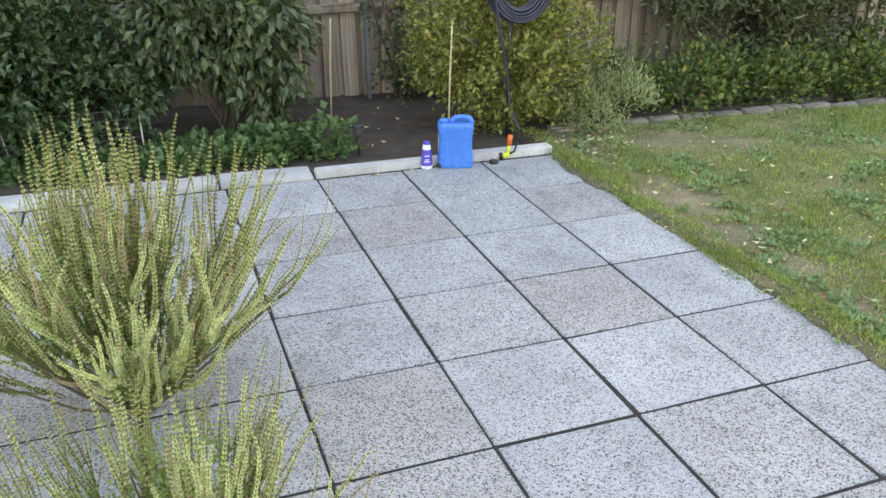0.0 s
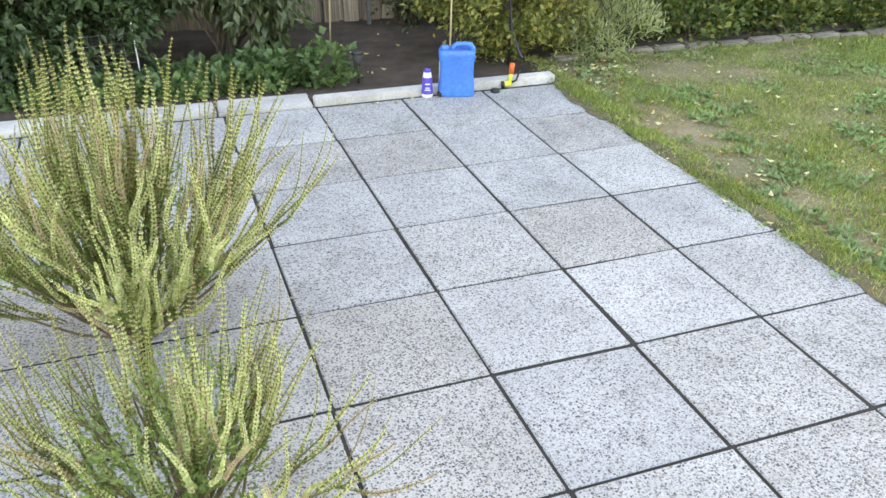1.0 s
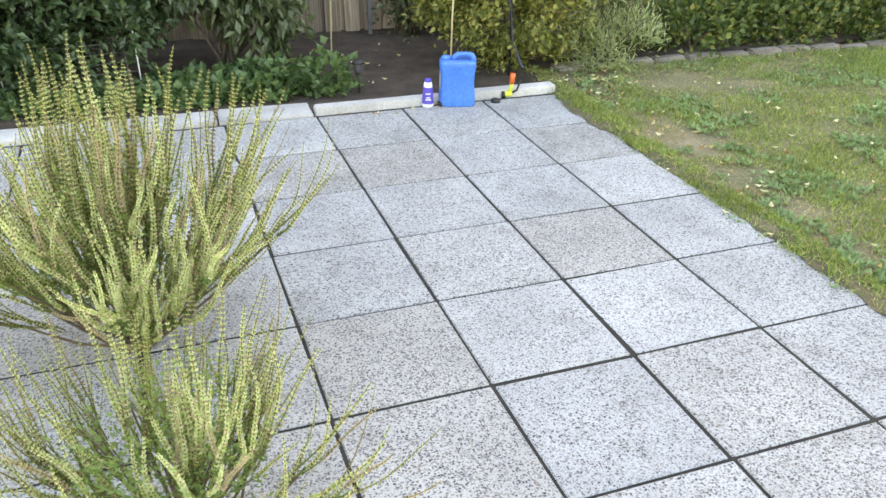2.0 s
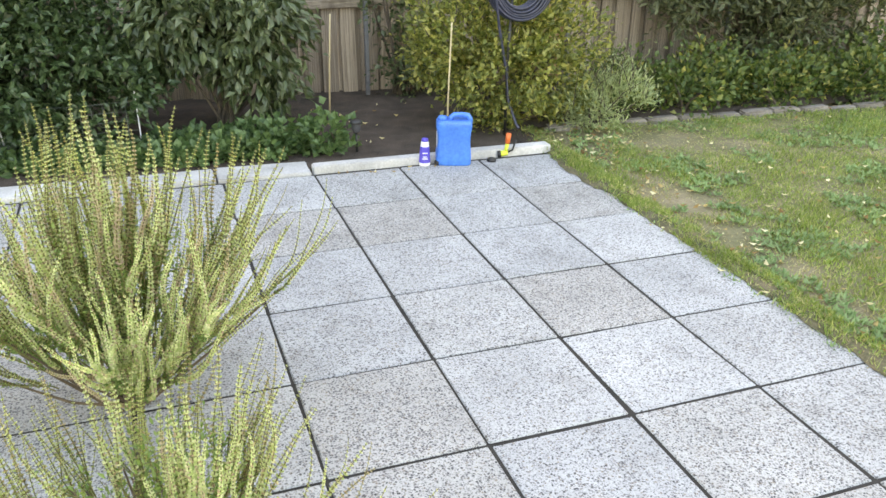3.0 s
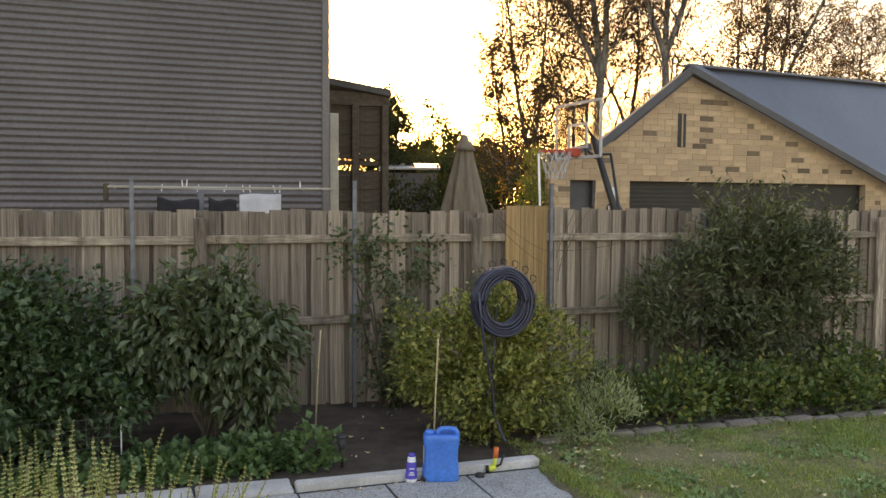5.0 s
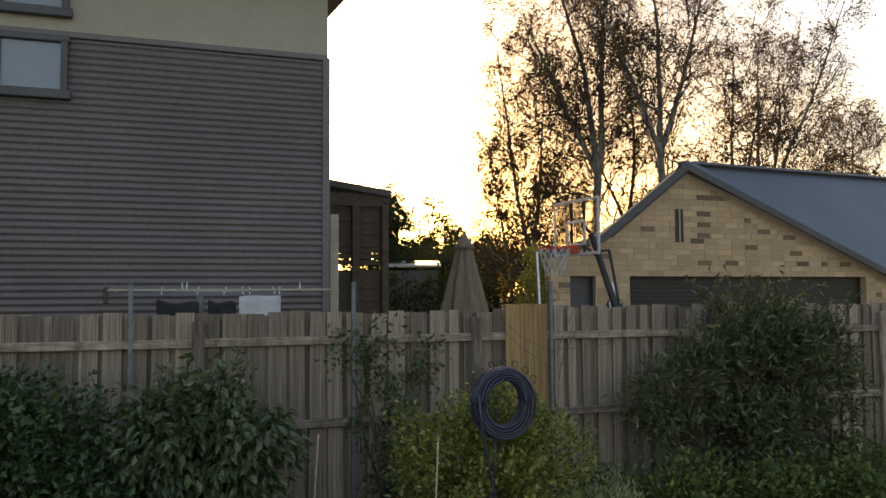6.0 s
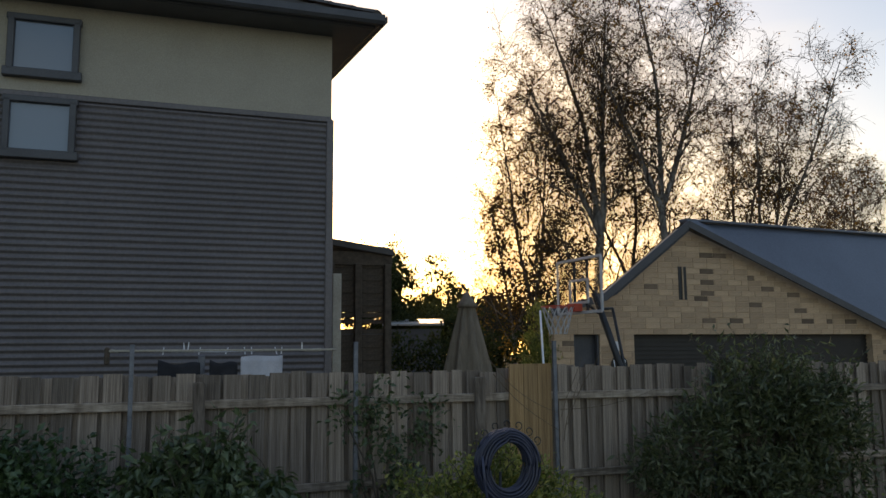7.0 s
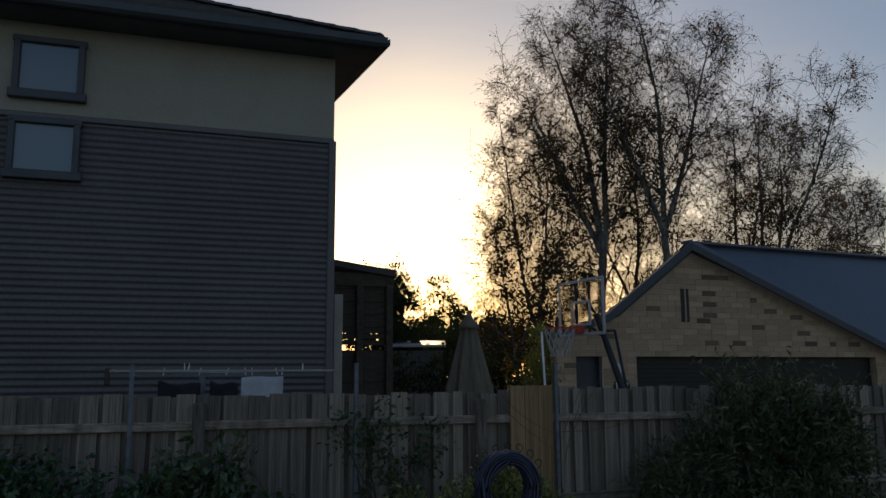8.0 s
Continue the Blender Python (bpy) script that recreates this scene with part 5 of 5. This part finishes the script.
# wall light and round sign on the garage
wl = thing("wall_light", "small pale wall light on the brick garage", "wall light", GARAGE @ pose(-1.5, -0.005, 2.08))
part("backplate", bevel_box(0.1, 0.02, 0.14, 0.004, m=pose(0, -0.01, 0)), M["white"], wl)
part("shade", bevel_box(0.13, 0.1, 0.16, 0.02, 2, m=pose(0, -0.07, 0.02)), M["white"], wl)
sg = thing("round_sign", "round dark sign with red and white strokes on the garage", "sign", GARAGE @ pose(-1.42, -0.012, 1.78, 90))
q = Geo()
q.tube([(0, 0, 0), (0, 0, 0.01)], [0.16, 0.16], 24)
q.put("disc", M["black"], sg)
for x, rot, mt in ((-0.05, 25, "red"), (0.05, -25, "red"), (0.0, 0, "white"), (-0.1, 10, "white"), (0.1, -10, "white")):
    part("stroke", bevel_box(0.018, 0.16, 0.006, 0, m=pose(x, 0, 0.012, 0, 0, rot)), M[mt], sg)

# stone edging of the side bed
for i in range(13):
    a = 2.06 + i * 0.31
    y = 3.60 - 0.06 * (a - 2.5) / 1.0 * 1.0 + rng.normal() * 0.008
    hgt = rng.uniform(0.03, 0.055)
    ob = part("edging_stone", bevel_box(0.30, 0.11, hgt + 0.08, 0.015, 2), M["stone"], m=pose(a + 0.15, y, gz(a, y) + (hgt - 0.08) / 2 - 0.015, rng.normal() * 2, rng.normal() * 1.5, -3.4 + rng.normal() * 1.5))
    tagged(ob, "weathered grey stone edging block along the lawn", "edging stone", "edging stones")

# ragged thatch along the paving's edge, its colour darkened as grass shadow
q = Geo()
rows_, cols_ = 170, 6
v = []
for j in range(rows_):
    y = -4.75 + j * (3.02 + 4.75) / (rows_ - 1)
    inner = 1.775 + 0.05 * noise.noise((0.3, y * 2.2, 1.0)) + 0.03 * noise.noise((4.3, y * 9.0, 2.0)) - (0.05 if y > 2.2 else 0.0)
    for i in range(cols_):
        f = i / (cols_ - 1)
        x = inner + (1.94 - inner) * f
        h = (0.002, 0.010, 0.012, 0.006, -0.004, -0.03)[i] + 0.005 * noise.noise((x * 14, y * 14, 5.0))
        v.append((x, y, gz(x, y) + h))
q.add(v, [(j * cols_ + i, j * cols_ + i + 1, (j + 1) * cols_ + i + 1, (j + 1) * cols_ + i) for j in range(rows_ - 1) for i in range(cols_ - 1)])
tagged(q.put("lawn_edge", M["thatch"], smooth=True), "dry brown thatch creeping over the paving edge, darkened for the grass's shadow", "lawn edge", kind="structure")

# grass, clover, fallen leaves
def lawn_points(n, x0=1.72, x1=7.5, y0=-3.4, y1=3.58):
    p = np.stack([rng.uniform(x0, x1, n) ** 1.0, rng.uniform(y0, y1, n)], 1)
    k = (p[:, 0] - x0) / (x1 - x0)
    p = p[rng.random(n) > np.maximum(k * 0.55, np.clip(-(p[:, 1] + 0.6) / 3, 0, 0.9))]
    return p[p[:, 1] < 3.56 - 0.06 * (p[:, 0] - 2.5)]


def patch(p, s=1.1, o=0.0):
    return np.array([noise.noise((x * s + o, y * s, 4.2)) + 0.5 * noise.noise((x * s * 3.1, y * s * 3.1 + o, 9.2)) for x, y in p])


def blades(geo, P, wild, low, high):
    """Single grass blades at the points given, taller where the sward is rank."""
    n = len(P)
    z = np.array([gz(x, y) for x, y in P]) - 0.02 + np.where(P[:, 0] < 1.92, 0.027, 0.0) + 0.02 * np.clip((P[:, 1] - 2.5) / 0.5, 0, 1)
    hgt = rng.uniform(low, high, n) * (1 + 0.9 * np.clip(wild, -0.6, 1))
    ang = rng.random(n) * 6.28
    b = np.stack([P[:, 0], P[:, 1], z], 1)
    sd = np.stack([np.cos(ang), np.sin(ang), 0 * ang], 1)
    tip = b + np.stack([rng.normal(size=n) * 0.016, rng.normal(size=n) * 0.016, hgt], 1)
    geo.add(np.stack([b - sd * 0.0034, b + sd * 0.0034, tip], 1).reshape(-1, 3), np.arange(n * 3).reshape(-1, 3).tolist())


P = lawn_points(290000)
wild = patch(P) + 0.45 * patch(P, 3.4, 5.5)
inset = P[:, 0] - 1.78
worn = np.exp(-((inset - 0.38) / 0.22) ** 2) * (P[:, 1] > -1.2) + 0.9 * np.exp(-((P[:, 0] - 2.1) ** 2 + (P[:, 1] - 3.1) ** 2) / 0.16)
lush = wild + 0.25 * (P[:, 0] > 2.35) - 0.42 * worn + rng.normal(size=len(P)) * 0.2
ragged = (P[:, 0] > 1.79 + 0.03 * np.sin(P[:, 1] * 9) + 0.02 * np.sin(P[:, 1] * 23)) | (rng.random(len(P)) < 0.12)
q, dry = Geo(), Geo()
ok = ragged & (lush > -0.30)
blades(q, P[ok], wild[ok], 0.014, 0.034)
ok = ragged & (lush <= -0.12) & (lush > -0.75) & (rng.random(len(P)) < 0.45)
blades(dry, P[ok], wild[ok], 0.008, 0.02)
tagged(dry.put("dry_grass", M["dry_blade"]), "straw-coloured dry patches in the lawn", "grass", kind="stuff")
ex = rng.uniform(1.735, 1.96, 19000)
ey = rng.uniform(-3.5, 3.0, 19000)
tuft = patch(np.stack([ex, ey], 1), 3.0, 2.2) + rng.normal(size=len(ex)) * 0.15
ok = (tuft > 0.02) & (ex > 1.80 - 0.07 * np.clip(tuft + 0.35, 0, 1))
ex, ey = ex[ok], ey[ok]
n = len(ex)
b = np.stack([ex, ey, np.array([gz(x, y) for x, y in zip(ex, ey)]) + 0.004], 1)
ang = rng.random(n) * 6.28
sd = np.stack([np.cos(ang), np.sin(ang), 0 * ang], 1)
tip = b + np.stack([rng.normal(size=n) * 0.016 - 0.004, rng.normal(size=n) * 0.016, rng.uniform(0.012, 0.04, n)], 1)
q.add(np.stack([b - sd * 0.003, b + sd * 0.003, tip], 1).reshape(-1, 3), np.arange(n * 3).reshape(-1, 3).tolist())
tagged(q.put("grass", M["blade"]), "short patchy lawn grass", "grass", kind="stuff")
P = lawn_points(26000)
P = P[patch(P, 1.6, 7.7) + 0.5 * patch(P, 5.0, 1.3) > 0.12]
q = Geo()
m_ = 5
c = np.repeat(np.stack([P[:, 0], P[:, 1], np.array([gz(x, y) for x, y in P]) - 0.012], 1), m_, 0)
a = rng.random(len(c)) * 6.28
q.leaves(c, np.stack([np.cos(a), np.sin(a), rng.uniform(0.1, 0.8, len(c))], 1), np.stack([-np.sin(a), np.cos(a), 0 * a], 1), rng.uniform(0.02, 0.05, len(c)), rng.uniform(0.012, 0.026, len(c)))
tagged(q.put("lawn_weed", M["weed"]), "broad-leaved weeds scattered through the lawn", "weeds", kind="stuff")
P = np.concatenate([lawn_points(1000), np.stack([rng.uniform(1.82, 2.5, 120), rng.uniform(2.75, 3.55, 120)], 1), np.stack([rng.uniform(-0.1, 1.4, 34), rng.uniform(3.3, 4.6, 34)], 1), np.stack([rng.uniform(1.8, 2.2, 90), rng.uniform(-0.5, 3.0, 90)], 1), np.stack([rng.uniform(0.05, 1.0, 14), rng.uniform(2.9, 3.0, 14)], 1)])
q = Geo()
c = np.stack([P[:, 0], P[:, 1], np.array([gz(x, y) for x, y in P]) + np.where(P[:, 1] > 3.1, 0.03, 0.008)], 1)
a = rng.random(len(c)) * 6.28
k = rng.uniform(0.02, 0.058, len(c))
q.leaves(c, np.stack([np.cos(a), np.sin(a), rng.normal(size=len(c)) * 0.2], 1), np.stack([-np.sin(a), np.cos(a), rng.normal(size=len(c)) * 0.3], 1), k, k * 0.55, 0.3)
tagged(q.put("fallen_leaf_litter", M["litter"]), "dry yellow fallen leaves strewn over lawn and soil", "fallen leaves", kind="stuff")


# ---------------------------------------------------------------- fence, piece by piece
fence = thing("paling_fence", "weathered grey hardwood paling fence with two rails", "fence", FENCE, kind="structure")
paling_meshes = []
for k in range(6):
    bm = bevel_box(1.0, 0.016, 1.0, 0.0)
    paling_meshes.append(part("paling_pattern", bm, M["paling"]))
pal = []
for o in paling_meshes:
    pal.append(o.data)
    bpy.data.objects.remove(o)
new_me = pal[5].copy()
new_me.materials.clear()
new_me.materials.append(M["newpine"])
u = -6.0
while u < 9.5:
    left = u < 0.9
    w = rng.uniform(0.13, 0.165) if left else rng.uniform(0.085, 0.11)
    gap = rng.uniform(0.03, 0.06) if left else rng.uniform(0.055, 0.08)
    fresh = 1.56 < u + w / 2 < 2.02
    ztop = (1.83 if u < 1.5 else 1.86) + rng.normal() * 0.011
    if not fresh:
        o = new("paling", pal[int(rng.integers(5))])
        o.parent = fence
        o.matrix_basis = pose(u + w / 2, 0.0, (FENCE_Z0 + ztop) / 2, 0, rng.normal() * 0.5, rng.normal() * 2.0) @ Matrix.Diagonal((w, 1, ztop - FENCE_Z0, 1))
    # the lapped paling behind the gap
    o = new("paling", pal[int(rng.integers(5))])
    o.parent = fence
    wb = gap + 0.09
    zb = ztop - rng.uniform(0.0, 0.02)
    o.matrix_basis = pose(u + w + gap / 2, 0.042, (FENCE_Z0 + zb) / 2, 0, rng.normal() * 0.3, 0) @ Matrix.Diagonal((wb, 1, zb - FENCE_Z0, 1))
    u += w + gap
for i in range(3):
    o = new("paling", new_me)
    o.parent = fence
    o.matrix_basis = pose(1.645 + i * 0.151, -0.062, 0.96, 0, 0, 0) @ Matrix.Diagonal((0.147, 1, 1.86, 1))
for z in RAILS:
    for u0, u1 in ((-6.0, -3.9), (-3.9, -1.32), (-1.32, 1.26), (1.26, 3.85), (3.85, 6.4), (6.4, 9.5)):
        part("rail", bevel_box(u1 - u0 - 0.004, 0.04, 0.075, 0.005), M["rail"], fence, m=pose((u0 + u1) / 2, -0.03, z + rng.normal() * 0.006, 0, rng.normal() * 0.12, 0))
for u in (-3.9, -1.32, 1.26, 3.85, 6.4):
    part("post", bevel_box(0.1, 0.045, 1.74, 0.006), M["paling"], fence, m=pose(u, -0.076, 0.87 + FENCE_Z0))

# ---------------------------------------------------------------- paving, slab by slab
pave = tagged(part("pavement", bevel_box(5.99, 7.83, 0.06, 0, m=pose(-1.2, -0.885, -0.0365)), M["joint"], m=FALL), "square exposed-aggregate concrete slabs with dark open joints", "paving", kind="structure")
slab_me = bpy.data.meshes.new("slab")
bm = bevel_box(0.585, 0.587, 0.04, 0.005)
bm.to_mesh(slab_me)
bm.free()
slab_me.materials.append(M["slab"])
for i in range(-7, 3):
    for j in range(-8, 5):
        o = new("slab", slab_me)
        o.parent = pave
        o.matrix_basis = pose(i * 0.6 + 0.3 + rng.normal() * 0.0018, j * 0.6 + 0.3 + rng.normal() * 0.0018, -0.02 + rng.normal() * 0.0012, rng.normal() * 0.1, rng.normal() * 0.1, rng.normal() * 0.25)
# kerbs along the bed
for x0, x1, y0, y1, h, rz in ((0.0, 0.95, 3.03, 3.12, 0.05, 0), (0.95, 1.8, 3.03, 3.13, 0.055, 0), (-0.63, -0.01, 3.02, 3.27, 0.020, -2.5), (-1.5, -0.64, 3.04, 3.26, 0.022, 1), (-2.5, -1.51, 3.05, 3.26, 0.026, 0), (-4.2, -2.51, 3.05, 3.26, 0.026, 0)):
    tagged(part("kerb", bevel_box(x1 - x0 - 0.006, y1 - y0, h + 0.06, 0.008, 2), M["kerb"], m=FALL @ pose((x0 + x1) / 2, (y0 + y1) / 2, (h - 0.06) / 2, 0, 0, rz)), "pale concrete kerb piece between paving and bed", "kerb", "kerb pieces", "structure")


# ---------------------------------------------------------------- garage bricks
def clip_brick(x0, x1, z0, z1):
    """The stretch of a brick that is left between openings and under the roof, or None."""
    x0, x1 = max(x0, LEFT), min(x1, RIGHT)
    for a, b, c, d in (DOOR, SIDE, (SLIT[0] - 0.015, SLIT[1] + 0.015, SLIT[2], SLIT[3])):
        if z1 - 0.02 > c and z0 + 0.02 < d and x1 > a and x0 < b:
            if x0 < a:
                x1 = a
            else:
                x0 = b
    while x1 - x0 > 0.04 and z1 > roof_z(x0) - 0.01:
        x0 += 0.02
    while x1 - x0 > 0.04 and z1 > roof_z(x1) - 0.01:
        x1 -= 0.02
    return (x0, x1) if x1 - x0 > 0.05 else None


def brick_mesh(nm, w, material):
    me = bpy.data.meshes.new(nm)
    bm = bevel_box(w, 0.03, 0.09, 0.004)
    bm.to_mesh(me)
    bm.free()
    me.materials.append(material)
    return me


BR = {(k, mt): brick_mesh("brick", w, M[mt]) for k, w in (("long", 0.288), ("short", 0.14)) for mt in ("brick", "brickdark")}
rest = Geo()
made = 0
for row in range(16, 43):
    z0 = row * 0.1
    x = LEFT + (0.15 if row % 2 else 0.0)
    while x < RIGHT:
        kind, w = ("short", 0.14) if rng.random() < 0.16 else ("long", 0.288)
        dark = rng.random() < 0.06
        cut = clip_brick(x, x + w, z0, z0 + 0.09)
        if cut:
            a, b = cut
            m = pose((a + b) / 2, 0.013 + rng.normal() * 0.0015, z0 + 0.045)
            if made < 300 and row >= 18:
                o = new("brick", BR[(kind, "brickdark" if dark else "brick")])
                o.parent = garage_wall
                o.matrix_basis = m @ Matrix.Diagonal(((b - a) / w, 1, 1, 1))
                made += 1
            else:
                rest.box(b - a, 0.03, 0.09, m)
        x += w + 0.011
tagged(rest.put("brickwork", M["brick_rest"], garage_wall), kind="stuff")
